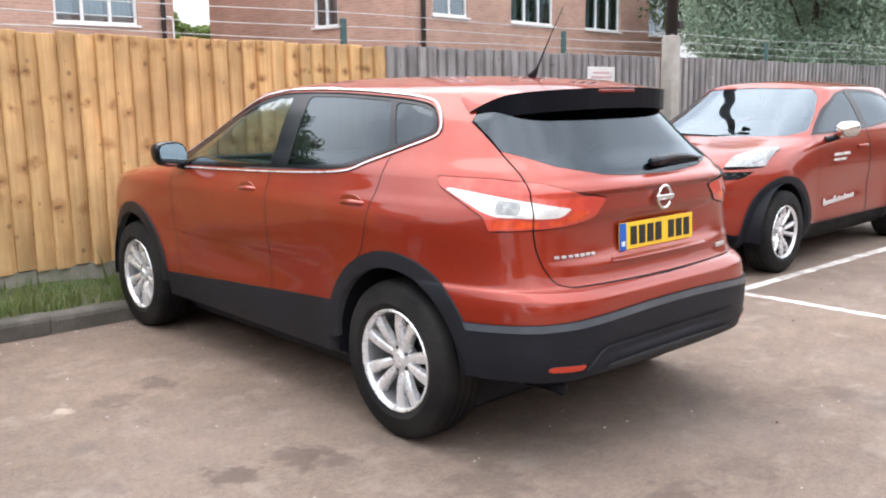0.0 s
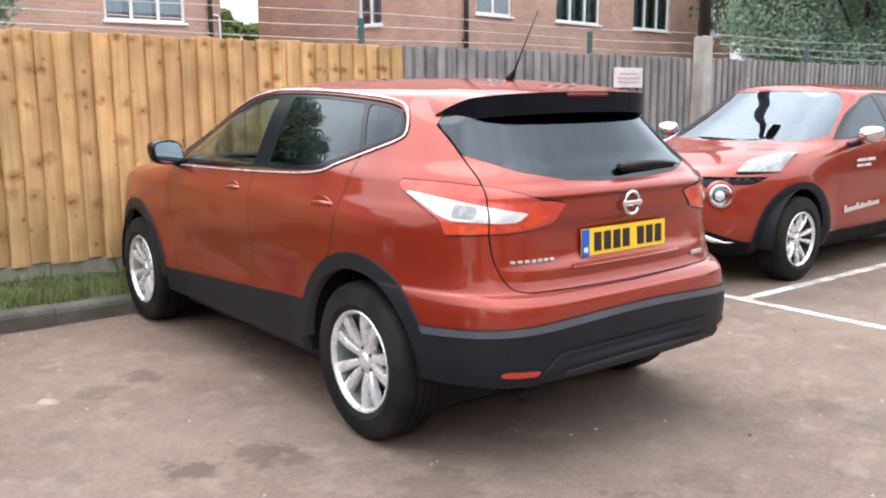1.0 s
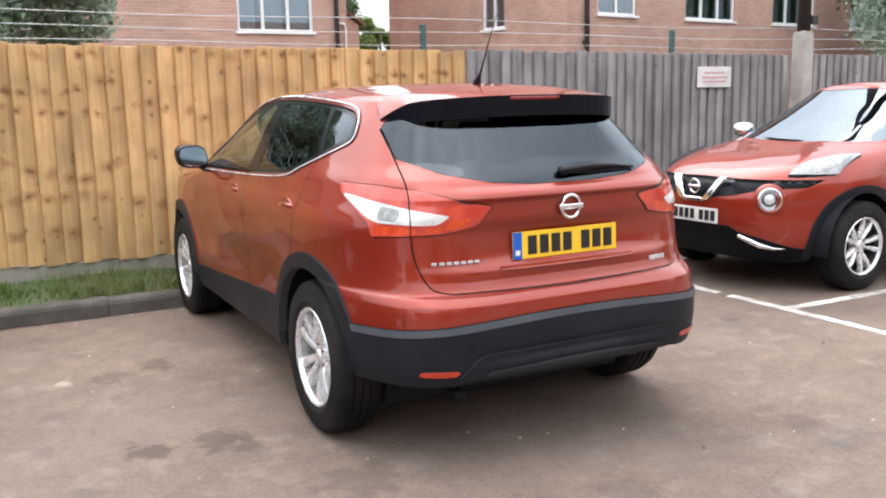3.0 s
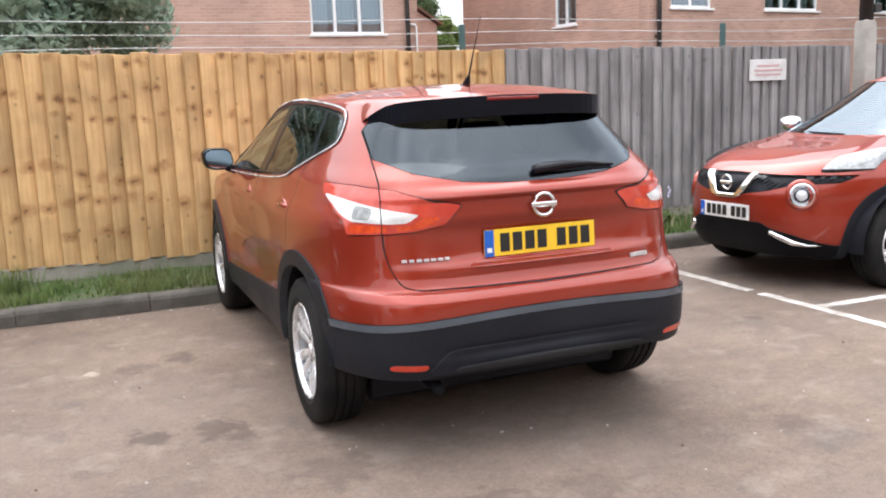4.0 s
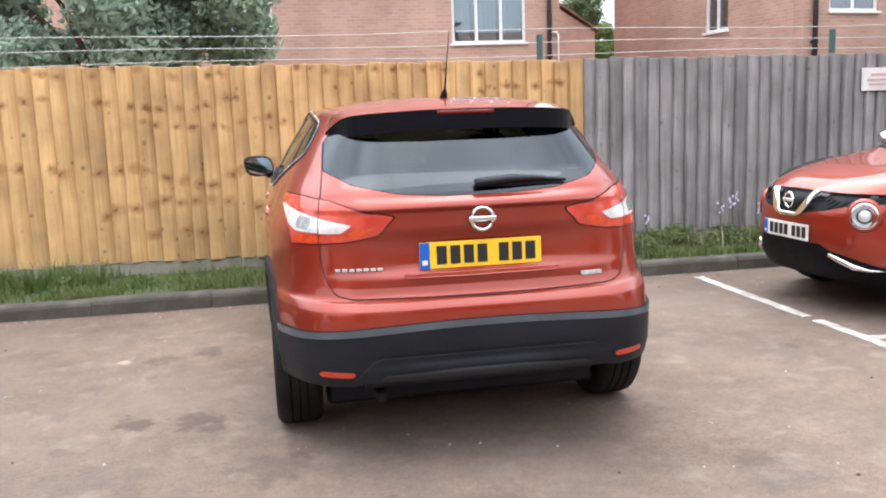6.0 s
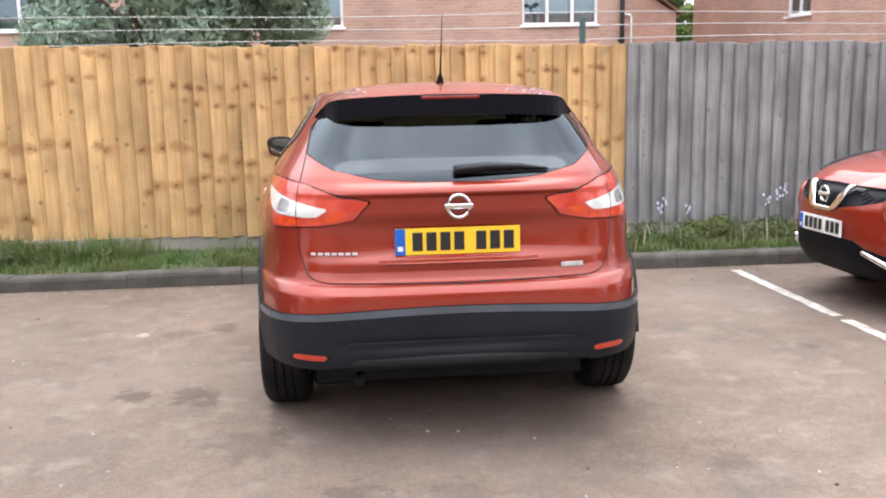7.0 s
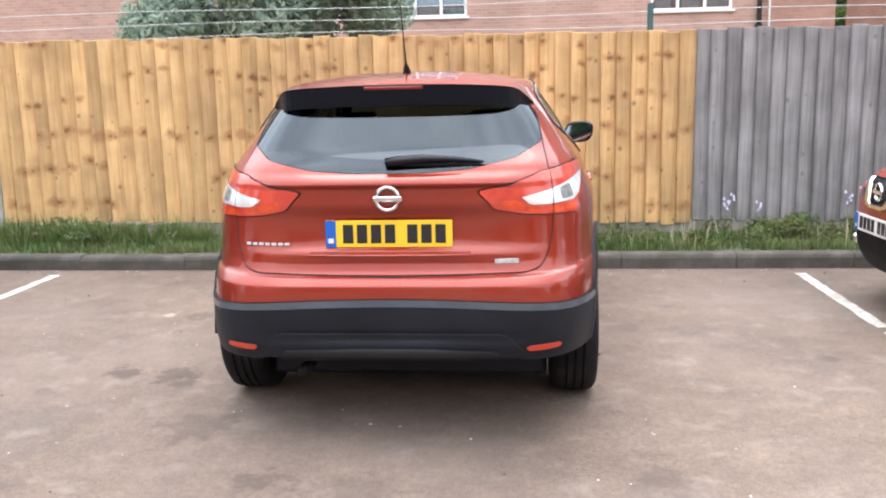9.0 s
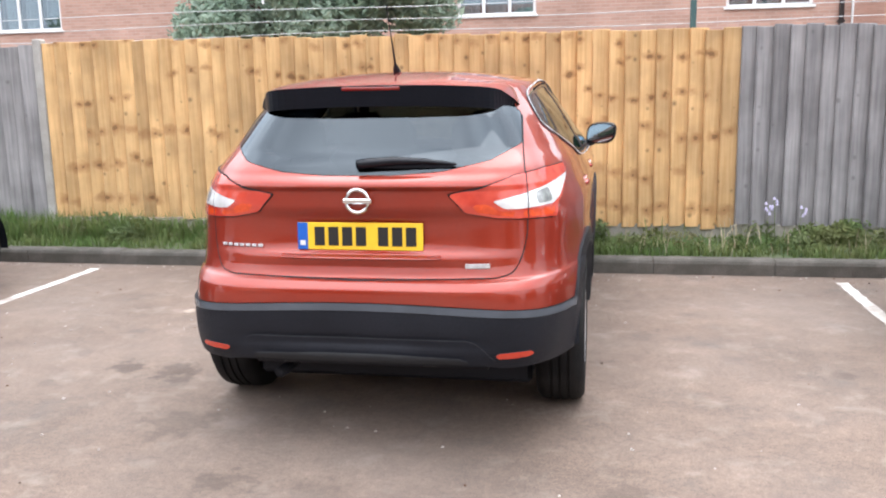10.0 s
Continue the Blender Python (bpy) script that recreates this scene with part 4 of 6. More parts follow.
def painted_line(x0, y0, x1, y1, width, seed):
    """A worn painted line with a ragged edge, a few millimetres thick."""
    rng = random.Random(seed)
    n = max(8, int(math.hypot(x1 - x0, y1 - y0) / 0.09))
    d = Vector((x1 - x0, y1 - y0, 0)).normalized()
    s = Vector((-d.y, d.x, 0))
    vs, fs = [], []
    for i in range(n + 1):
        c = Vector((x0, y0, 0)) + d * (i / n) * math.hypot(x1 - x0, y1 - y0)
        a, b = (width / 2 * (1 + rng.uniform(-0.24, 0.12)) for _ in range(2))
        vs += [c + s * a + Vector((0, 0, 0.001)), c + s * a * 0.96 + Vector((0, 0, 0.0045)), c - s * b * 0.96 + Vector((0, 0, 0.0045)), c - s * b + Vector((0, 0, 0.001))]
    for i in range(n):
        for k in range(3):
            fs.append((4 * i + k, 4 * i + 4 + k, 4 * i + 5 + k, 4 * i + 1 + k))
    return as_mesh("bay_line", vs, [f[::-1] for f in fs], M["white_line"])


for i, (x0, y0, x1, y1) in enumerate(((6.035, 5.60, 6.043, 4.03), (6.047, 3.92, 6.06, 0.4), (6.10, 3.42, 11.5, 3.36), (0.045, 5.58, 0.0, 0.6))):
    solid("bay_line", painted_line(x0, y0, x1, y1, 0.085, i), "worn white painted parking bay line on tarmac", "bay line", group="parking bay lines", kind="structure")

# kerb stones with a worn round edge, and the verge behind
def kerb_stone(length):
    prof = [(0.0, 0.0), (0.0, 0.085), (0.010, 0.108), (0.028, 0.120), (0.125, 0.122), (0.125, 0.0)]
    vs, fs, k = [], [], len(prof)
    for x in (0.0, 0.006, length - 0.006, length):
        pull = 0.004 if x in (0.0, length) else 0.0
        vs += [(x, y + (pull if i < 4 else -pull), z - (pull if 1 < i < 5 else 0)) for i, (y, z) in enumerate(prof)]
    for i in range(3):
        for q in range(k):
            w = (q + 1) % k
            fs.append((i * k + q, i * k + w, (i + 1) * k + w, (i + 1) * k + q))
    fs += [tuple(range(k)), tuple(range(3 * k, 4 * k))[::-1]]
    bm = bmesh.new()
    bv = [bm.verts.new(v) for v in vs]
    for f in fs:
        bm.faces.new([bv[i] for i in f])
    bmesh.ops.recalc_face_normals(bm, faces=bm.faces)
    return from_bm("kerb_stone", bm, M["kerb"])


kerb = thing("kerb", "weathered grey concrete kerb along the verge", "kerb", kind="structure")
stone = kerb_stone(0.905)
for i in range(24):
    rng = random.Random(i)
    part("kerb_stone", stone, kerb, at=pose(-6.2 + i * 0.908, KERB_Y + rng.uniform(-0.006, 0.006), rng.uniform(-0.006, 0.004), 0, 0, rng.uniform(-0.25, 0.25)))


def verge():
    xs, ys = np.linspace(-8, 16, 161), np.linspace(KERB_Y + 0.10, FENCE_Y + 0.5, 14)
    vs, w = [], len(xs)
    for y in ys:
        for x in xs:
            t = (y - ys[0]) / (FENCE_Y - ys[0])
            vs.append((x, y, 0.095 + 0.05 * min(1, t) + 0.03 * noise.noise(Vector((x * 2.2, y * 2.2, 0))) + 0.015 * noise.noise(Vector((x * 9, y * 9, 3)))))
    fs = [(j * w + i, j * w + i + 1, (j + 1) * w + i + 1, (j + 1) * w + i) for j in range(len(ys) - 1) for i in range(w - 1)]
    return as_mesh("verge", vs, fs, M["soil"], True)


solid("verge", verge(), "narrow earth verge between kerb and fence", "verge", kind="structure")


def blades(name, count, seed, x0, x1, y0, y1, low, high, mat, thick=lambda x: 1.0):
    """Many grass blades, each a bent tapering strip."""
    rng = np.random.default_rng(seed)
    vs, fs = [], []
    while len(fs) < count * 2:
        x, y = rng.uniform(x0, x1), rng.uniform(y0, y1)
        clump = 0.5 + 0.5 * noise.noise(Vector((x * 3.1, y * 3.1, seed)))
        if rng.random() > clump * thick(x):
            continue
        h = rng.uniform(low, high) * (0.45 + 0.9 * clump)
        a, lean, w = rng.uniform(0, 2 * math.pi), rng.uniform(0.1, 0.7) * h, rng.uniform(0.003, 0.007)
        d, s = np.array((math.cos(a), math.sin(a), 0)), np.array((-math.sin(a), math.cos(a), 0)) * w
        p = np.array((x, y, 0.10))
        b = len(vs)
        vs += [p - s, p + s, p + d * lean * 0.35 + (0, 0, h * 0.6) + s * 0.8, p + d * lean * 0.35 + (0, 0, h * 0.6) - s * 0.8, p + d * lean + (0, 0, h)]
        fs += [(b, b + 1, b + 2, b + 3), (b + 3, b + 2, b + 4)]
    return as_mesh(name, vs, fs, mat)


solid("tall_grass", blades("tall_grass", 4200, 4, -3.2, 9.0, FENCE_Y - 0.46, FENCE_Y - 0.04, 0.10, 0.31, M["grass"], lambda x: min(1.0, max(0.015, (1.25 - x) / 0.5))), "taller green grass against the foot of the fence", "grass", kind="stuff")
solid("grass", blades("grass", 19000, 3, -3.2, 13.0, KERB_Y + 0.15, FENCE_Y - 0.03, 0.045, 0.125, M["grass"]), "uneven green and straw-coloured grass on the verge", "grass", kind="stuff")


def crumbs(name, count, seed, low, high, mat):
    """Small broken stones scattered over the tarmac."""
    rng = np.random.default_rng(seed)
    vs, fs = [], []
    for _ in range(count):
        x, y, r = rng.uniform(-1.5, 8.5), rng.uniform(0.2, KERB_Y - 0.02), rng.uniform(low, high)
        if rng.random() < 0.35:
            y = KERB_Y - abs(rng.normal(0, 0.12)) - 0.02
        b, n = len(vs), 5
        turn = rng.uniform(0, 6.28)
        for k in range(n):
            q = turn + 2 * math.pi * k / n
            w = r * rng.uniform(0.6, 1.2)
            vs += [(x + w * math.cos(q), y + w * math.sin(q), 0.0), (x + 0.6 * w * math.cos(q), y + 0.6 * w * math.sin(q), r * rng.uniform(0.4, 0.8))]
        for k in range(n):
            j = (k + 1) % n
            fs.append((b + 2 * k, b + 2 * j, b + 2 * j + 1, b + 2 * k + 1))
        fs.append(tuple(b + 2 * k + 1 for k in range(n)))
    return as_mesh(name, vs, fs, mat)


solid("gravel_bits", crumbs("gravel_bits", 380, 71, 0.003, 0.010, M["chips"]), "pale stone chips scattered on the tarmac", "stone chips", kind="stuff")
solid("leaf_litter", crumbs("leaf_litter", 70, 72, 0.005, 0.012, M["litter"]), "dark brown leaf crumbs lying on the tarmac", "leaf litter", kind="stuff")


# ---- fence ----
def board_mesh(width, height, mat, seed):
    """A feather-edged fence board with chamfered edges and an uneven top."""
    rng = random.Random(seed)
    bow = rng.uniform(-0.003, 0.003)
    sec = [(0.0, 0.0), (0.0, -0.034), (0.004, -0.046), (0.013, -0.052), (width * 0.28, -0.048 + bow), (width * 0.55, -0.037 + bow), (width * 0.80, -0.021 + bow * 0.5), (width, -0.008), (width, 0.0)]
    top = [height + rng.uniform(-0.006, 0.006) for _ in range(2)]
    vs, fs, k = [], [], len(sec)
    for j, z in enumerate((0.0, height * 0.5, height - 0.006, height)):
        for x, y in sec:
            t = x / width
            zz = z if j < 2 else z + (top[0] * (1 - t) + top[1] * t - height)
            vs.append((x + (0.002 * math.sin(z * 3 + seed)), y + (0.003 if j == 3 and y < -0.004 else 0), zz))
    for j in range(3):
        for q in range(k):
            w = (q + 1) % k
            fs.append((j * k + q, j * k + w, (j + 1) * k + w, (j + 1) * k + q))
    fs += [tuple(range(3 * k, 4 * k)), tuple(range(k))[::-1]]
    bm = bmesh.new()
    bv = [bm.verts.new(v) for v in vs]
    for f in fs:
        bm.faces.new([bv[i] for i in f])
    bmesh.ops.recalc_face_normals(bm, faces=bm.faces)
    return from_bm("fence_board", bm, mat)


def fence_run(name, label, x0, x1, mat, foot, top0, top1, spacing, seed):
    f = thing(name, label, "fence", kind="structure")
    rng = random.Random(seed)
    shapes = [board_mesh(spacing + 0.014 + 0.002 * (i % 3), (top0 + top1) / 2 - foot, mat, seed * 10 + i) for i in range(7)]
    n = int((x1 - x0) / spacing)
    for i in range(n):
        x = x0 + (x1 - x0) * i / n
        lift = (top0 + (top1 - top0) * i / n) - (top0 + top1) / 2 + rng.uniform(-0.012, 0.012)
        part("fence_board", shapes[rng.randrange(7)], f, at=pose(x, FENCE_Y + rng.uniform(-0.005, 0.005), foot + lift, rng.uniform(-0.3, 0.3), rng.uniform(-0.25, 0.25), rng.uniform(-1.2, 1.2)))
    for z in (0.45, 1.05, 1.65):
        part("rail", box_mesh("rail", (x1 - x0, 0.04, 0.08), mat, 0.004), f, at=pose((x0 + x1) / 2, FENCE_Y + 0.028, z))
    return f


fence_run("fence", "new yellow softwood feather-edge fence with knots", -1.02, FENCE_END, M["new_timber"], 0.26, 1.965, 1.905, 0.133, 1)
fence_run("fence", "weathered grey feather-edge timber fence", FENCE_END + 0.01, 9.78, M["old_timber"], 0.25, 1.915, 1.905, 0.128, 2)
fence_run("fence", "weathered grey feather-edge timber fence beyond the post", 10.02, 19.0, M["old_timber"], 0.14, 1.90, 1.85, 0.13, 3)
fence_run("fence", "weathered grey timber fence beside the dark car", -6.5, -1.12, M["old_timber"], 0.14, 1.93, 1.945, 0.13, 4)

boards = thing("gravel_boards", "pale concrete gravel boards under the fence", "gravel board", kind="structure")
gb = box_mesh("gravel_board", (1.60, 0.045, 0.26), M["board"], 0.008)
for i in range(7):
    part("gravel_board", gb, boards, at=pose(-0.22 + i * 1.605, FENCE_Y - 0.004, 0.13 + 0.004 * (i % 2)))
solid("fence_post", box_mesh("fence_post", (0.09, 0.10, 2.0), M["post"], 0.012, (0, 0, 1.0)), "grey concrete fence post between old and new boards", "fence post", pose(-1.07, FENCE_Y, 0), kind="structure")


def column():
    """A square concrete column with chamfered corners that carries a dark steel tube."""
    t = thing("concrete_column", "pale concrete column with a dark steel tube", "column", pose(9.93, FENCE_Y - 0.07, 0), kind="structure")
    rows = [oval((0, 0, z), (s, 0, 0), (0, s, 0), 24, 8) for z, s in ((0, 0.095), (2.12, 0.088), (2.16, 0.078), (2.17, 0.06))]
    part("shaft", loft("shaft", rows, M["post"]), t)
    part("steel_tube", tube("steel_tube", [(0.0, 0, 2.14), (0.0, 0, 4.2), (-0.06, -0.03, 4.6), (-0.2, -0.12, 4.85)], [0.075, 0.07, 0.06, 0.05], M["pipe"], 20), t)
    for dx, turn in ((-0.38, 25), (0.02, -20)):
        rows = [oval((0, y, 0), (0.13 * s, 0, 0), (0, 0, 0.05 * s), 16, 4) for y, s in ((-0.24, 0.7), (-0.2, 1.0), (0.14, 1.0), (0.22, 0.6))]
        part("flood_lamp", loft("flood_lamp", rows, M["pipe"]), t, at=pose(dx, -0.20, 4.95, 12, 0, turn))
    part("bracket", box_mesh("bracket", (0.10, 0.09, 0.10), M["pipe"], 0.01), t, at=pose(0.12, -0.02, 2.30))


column()

sign = thing("sign", "small white notice board with faded red lines", "sign", pose(8.545, FENCE_Y - 0.066, 1.652))
part("sign_board", box_mesh("sign_board", (0.50, 0.008, 0.225), M["sign"], 0.002), sign)
for z, w in ((0.045, 0.30), (-0.005, 0.38), (-0.05, 0.34)):
    part("sign_line", box_mesh("sign_line", (w, 0.003, 0.022), M["sign_red"], 0.0), sign, at=pose(0, -0.006, z))

# strands of wire above the fence on short steel posts
for x in (5.03, 8.07, -1.6, 12.6):
    solid("wire_post", box_mesh("wire_post", (0.05, 0.05, 0.72), M["teal"], 0.006, (0, 0, 0.36)), "short blue-green steel post that carries wires", "wire post", pose(x, FENCE_Y + 0.10, 1.44), group="wire posts")
for z in (1.975, 2.085, 2.20):
    pts = [(x, FENCE_Y + 0.10 + 0.01 * math.sin(x), z + 0.012 * math.sin(x * 1.3 + z * 9)) for x in np.linspace(-7, 19, 60)]
    solid("wire", tube("wire", pts, 0.0036, M["wire"], 5), "thin galvanised wire strung above the fence", "wire", group="wires above the fence")


# ---- buildings ----
def wall_with_openings(name, length, height, thick, openings, mat):
    """A wall along x with its face at y = 0, with openings (x0, x1, z0, z1) through it."""
    xs = sorted({0.0, length, *(o[0] for o in openings), *(o[1] for o in openings)})
    zs = sorted({0.0, height, *(o[2] for o in openings), *(o[3] for o in openings)})
    hole = lambda i, j: any(o[0] <= (xs[i] + xs[i + 1]) / 2 <= o[1] and o[2] <= (zs[j] + zs[j + 1]) / 2 <= o[3] for o in openings)
    vs, fs, lut = [], [], {}

    def vert(i, j, k):
        if (i, j, k) not in lut:
            lut[(i, j, k)] = len(vs)
            vs.append((xs[i], k * thick, zs[j]))
        return lut[(i, j, k)]
    nx, nz = len(xs) - 1, len(zs) - 1
    for i in range(nx):
        for j in range(nz):
            if hole(i, j):
                continue
            fs.append((vert(i, j, 0), vert(i + 1, j, 0), vert(i + 1, j + 1, 0), vert(i, j + 1, 0)))
            fs.append((vert(i, j, 1), vert(i, j + 1, 1), vert(i + 1, j + 1, 1), vert(i + 1, j, 1)))
            for di, dj, a, b in ((-1, 0, (i, j + 1), (i, j)), (1, 0, (i + 1, j), (i + 1, j + 1)), (0, -1, (i, j), (i + 1, j)), (0, 1, (i + 1, j + 1), (i, j + 1))):
                p, q = i + di, j + dj
                if not (0 <= p < nx and 0 <= q < nz) or hole(p, q):
                    fs.append((vert(*a, 0), vert(*a, 1), vert(*b, 1), vert(*b, 0)))
    return as_mesh(name, vs, fs, mat)


def house_window(parent, x0, x1, z0, z1, lights, seed, curtain=0.5):
    """A white plastic window set in its opening, with mullions, panes, a sill and a curtain behind."""
    w, h, b = x1 - x0, z1 - z0, 0.065
    lites = [(w * i / lights + (b if i == 0 else 0.035), w * (i + 1) / lights - (b if i == lights - 1 else 0.035), b, h - b) for i in range(lights)]
    win = part("window", wall_with_openings("window", w, h, 0.07, lites, M["upvc"]), parent, at=pose(x0, 0.05, z0))
    part("window_sill", box_mesh("window_sill", (w + 0.10, 0.13, 0.055), M["upvc"], 0.008), win, at=pose(w / 2, -0.045, -0.022))
    rng = random.Random(seed)
    for i in range(lights):
        a, c = w * i / lights, w * (i + 1) / lights
        pane = part("pane", box_mesh("pane", (c - a - 0.07, 0.006, h - 2 * b + 0.01), M["house_glass"], 0.0), win, at=pose((a + c) / 2, 0.035, h / 2))
        pane.visible_shadow = False
        if rng.random() < curtain:
            cw = (c - a) * rng.uniform(0.5, 0.95)
            n = 14
            vs = [(-cw / 2 + cw * k / n, 0.02 * math.sin(k * 1.9), z) for z in (0, h - 0.1) for k in range(n + 1)]
            part("curtain", as_mesh("curtain", vs, [(k, k + 1, n + 2 + k, n + 1 + k) for k in range(n)], M["curtain"], True), win, at=pose((a + c) / 2, 0.21, 0.05))
    return win


def block_of_flats(at, label, length, depth, height, windows, side_windows, pipes, waste=()):
    b = thing("apartment_building", label, "building", at)
    part("wall", wall_with_openings("wall", length, height, 0.3, [w[:4] for w in windows], M["brick"]), b)
    part("wall", wall_with_openings("wall", depth - 0.006, height, 0.3, [w[:4] for w in side_windows], M["brick"]), b, at=pose(0.003, depth, 0, 0, 0, -90))
    part("wall", wall_with_openings("wall", depth - 0.006, height, 0.3, [], M["brick"]), b, at=pose(length - 0.003, 0.003, 0, 0, 0, 90))
    part("wall", wall_with_openings("wall", length - 0.01, height, 0.3, [], M["brick"]), b, at=pose(length - 0.005, depth, 0, 0, 0, 180))
    part("inner_floor", box_mesh("inner_floor", (length - 0.7, depth - 0.7, 0.2), M["room"], 0.0), b, at=pose(length / 2, depth / 2, 2.35))
    part("inner_wall", box_mesh("inner_wall", (length - 0.7, 0.1, height - 2.6), M["room"], 0.0), b, at=pose(length / 2, 3.2, 2.5 + (height - 2.6) / 2))
    vs = [(-0.4, -0.4, height), (length + 0.4, -0.4, height), (length + 0.4, depth + 0.4, height), (-0.4, depth + 0.4, height), (0.9, depth / 2, height + 2.6), (length - 0.9, depth / 2, height + 2.6)]
    vs += [(x, y, z - 0.16) for x, y, z in vs[:4]]
    part("roof", as_mesh("roof", vs, [(0, 1, 5, 4), (1, 2, 5), (2, 3, 4, 5), (3, 0, 4), (0, 6, 7, 1), (1, 7, 8, 2), (2, 8, 9, 3), (3, 9, 6, 0), (6, 9, 8, 7)], M["tile_roof"]), b)
    for i, w in enumerate(windows):
        house_window(b, *w, i)
    for i, w in enumerate(side_windows):
        f = house_window(b, *w, i + 40)
        f.matrix_basis = pose(0.003, depth, 0, 0, 0, -90) @ f.matrix_basis
    for x in waste:
        part("waste_pipe", tube("waste_pipe", [(x, -0.05, 0), (x, -0.05, 3.28), (x - 0.03, -0.05, 3.34), (x - 0.16, -0.05, 3.35), (x - 0.18, 0.05, 3.35)], 0.025, M["upvc"], 8), b, "thin white plastic waste pipe")
    for x in pipes:
        part("drainpipe", tube("drainpipe", [(x, -0.075, 0), (x, -0.075, height)], 0.055, M["pipe"], 10), b)
        for z in (1.2, 2.75, 4.3):
            part("pipe_bracket", box_mesh("pipe_bracket", (0.15, 0.09, 0.05), M["pipe"], 0.005), b, at=pose(x, -0.04, z))


# a plain brick wall closes the far side of the car park
solid("wall_south", wall_with_openings("wall_south", 70.0, 7.0, 0.3, [], M["brick"]), "long plain red brick wall across the car park", "wall", pose(38.0, -20.0, 0, 0, 0, 180), kind="structure")
left_x = -26.0
block_of_flats(pose(left_x, 20.0, 0), "red brick block of flats with white windows", 9.62 - left_x, 9.0, 8.6,
               [(c - 0.92 - left_x, c + 0.92 - left_x, z, z + 1.3, 3, 0.7) for c in (7.83, 1.75, -4.33, -10.41, -16.5) for z in (0.9, 3.12, 5.6)], [], [9.33 - left_x], [9.56 - left_x])
block_of_flats(pose(14.0, 16.55, 0, 0, 0, 8.5), "red brick block of flats standing at an angle", 14.3, 8.0, 8.6,
               [(a, a + w, z, z + 1.30, n, 1.0) for a, w, n in ((0.71, 1.37, 2), (3.97, 2.10, 3), (7.84, 2.15, 3), (12.0, 1.45, 2)) for z in (3.40, 5.85)],
               [(4.50, 5.42, 3.25, 4.55, 2, 0.9)], [0.28])


def gable_house():
    """The end of a brick house farther back, with a sloping roof edge."""
    t = thing("brick_house", "red brick house end with a sloping roof edge", "house", pose(15.4, 33.0, 0))
    vs = [(-9.0, 0, 0), (0, 0, 0), (0, 0, 4.50), (-4.5, 0, 7.35), (-9.0, 0, 4.50)]
    vs += [(x, y + 8.0, z) for x, y, z in vs]
    part("wall", as_mesh("wall", vs, [(0, 1, 2, 3, 4), (9, 8, 7, 6, 5), (0, 5, 6, 1), (1, 6, 7, 2), (4, 9, 5, 0)], M["brick"]), t)
    for s in (-1, 1):
        vs = [(-4.5, -0.15, 7.44), (-4.5 + s * 4.7, -0.15, 4.47), (-4.5 + s * 4.7, 8.1, 4.47), (-4.5, 8.1, 7.44)]
        vs += [(x, y, z + 0.10) for x, y, z in vs]
        part("roof", as_mesh("roof", vs, [(3, 2, 1, 0), (4, 5, 6, 7), (0, 1, 5, 4), (1, 2, 6, 5), (2, 3, 7, 6), (3, 0, 4, 7)], M["tile_roof"]), t)


gable_house()


# ---- trees ----
def leaves(name, blobs, count, size, mat, seed):
    """A crown of small bent leaves in uneven clumps."""
    rng = np.random.default_rng(seed)
    vol = np.array([b[3] * b[4] * b[5] for b in blobs])
    pick = rng.choice(len(blobs), count, p=vol / vol.sum())
    b = np.array(blobs)[pick]
    d = rng.normal(size=(count, 3))
    d /= np.linalg.norm(d, axis=1, keepdims=True)
    r = rng.uniform(0.25, 1.0, (count, 1)) ** 0.45
    p = b[:, :3] + d * r * b[:, 3:6] * rng.uniform(0.85, 1.12, (count, 1))
    q = rng.normal(size=(count, 3))
    t1 = np.cross(d + 0.8 * q, rng.normal(size=(count, 3)))
    t1 /= np.linalg.norm(t1, axis=1, keepdims=True)
    t2 = np.cross(t1, d + 0.6 * q)
    t2 /= np.linalg.norm(t2, axis=1, keepdims=True)
    s = size * rng.uniform(0.6, 1.3, (count, 1))
    n = np.cross(t1, t2)
    quad = np.stack([p - t1 * s, p + t2 * s * 0.45 + n * s * 0.15, p + t1 * s, p - t2 * s * 0.45 + n * s * 0.15], 1).reshape(-1, 3)
    i = np.arange(count)[:, None] * 4
    fs = [tuple(map(int, f)) for f in (i + np.array([[0, 1, 2, 3]]))]
    return as_mesh(name, quad, fs, mat)


def clumps(seed, centre, spread, count, lo, hi):
    rng = random.Random(seed)
    out = []
    for _ in range(count):
        a, e = rng.uniform(0, 2 * math.pi), rng.uniform(-0.9, 1)
        k = rng.uniform(0.35, 1.0) ** 0.6
        r = rng.uniform(lo, hi)
        out.append((centre[0] + spread[0] * k * math.cos(a) * math.sqrt(1 - e * e * 0.8), centre[1] + spread[1] * k * math.sin(a) * math.sqrt(1 - e * e * 0.8),
                    centre[2] + spread[2] * k * e, r * 1.15, r * 1.1, r * 0.85))
    return out


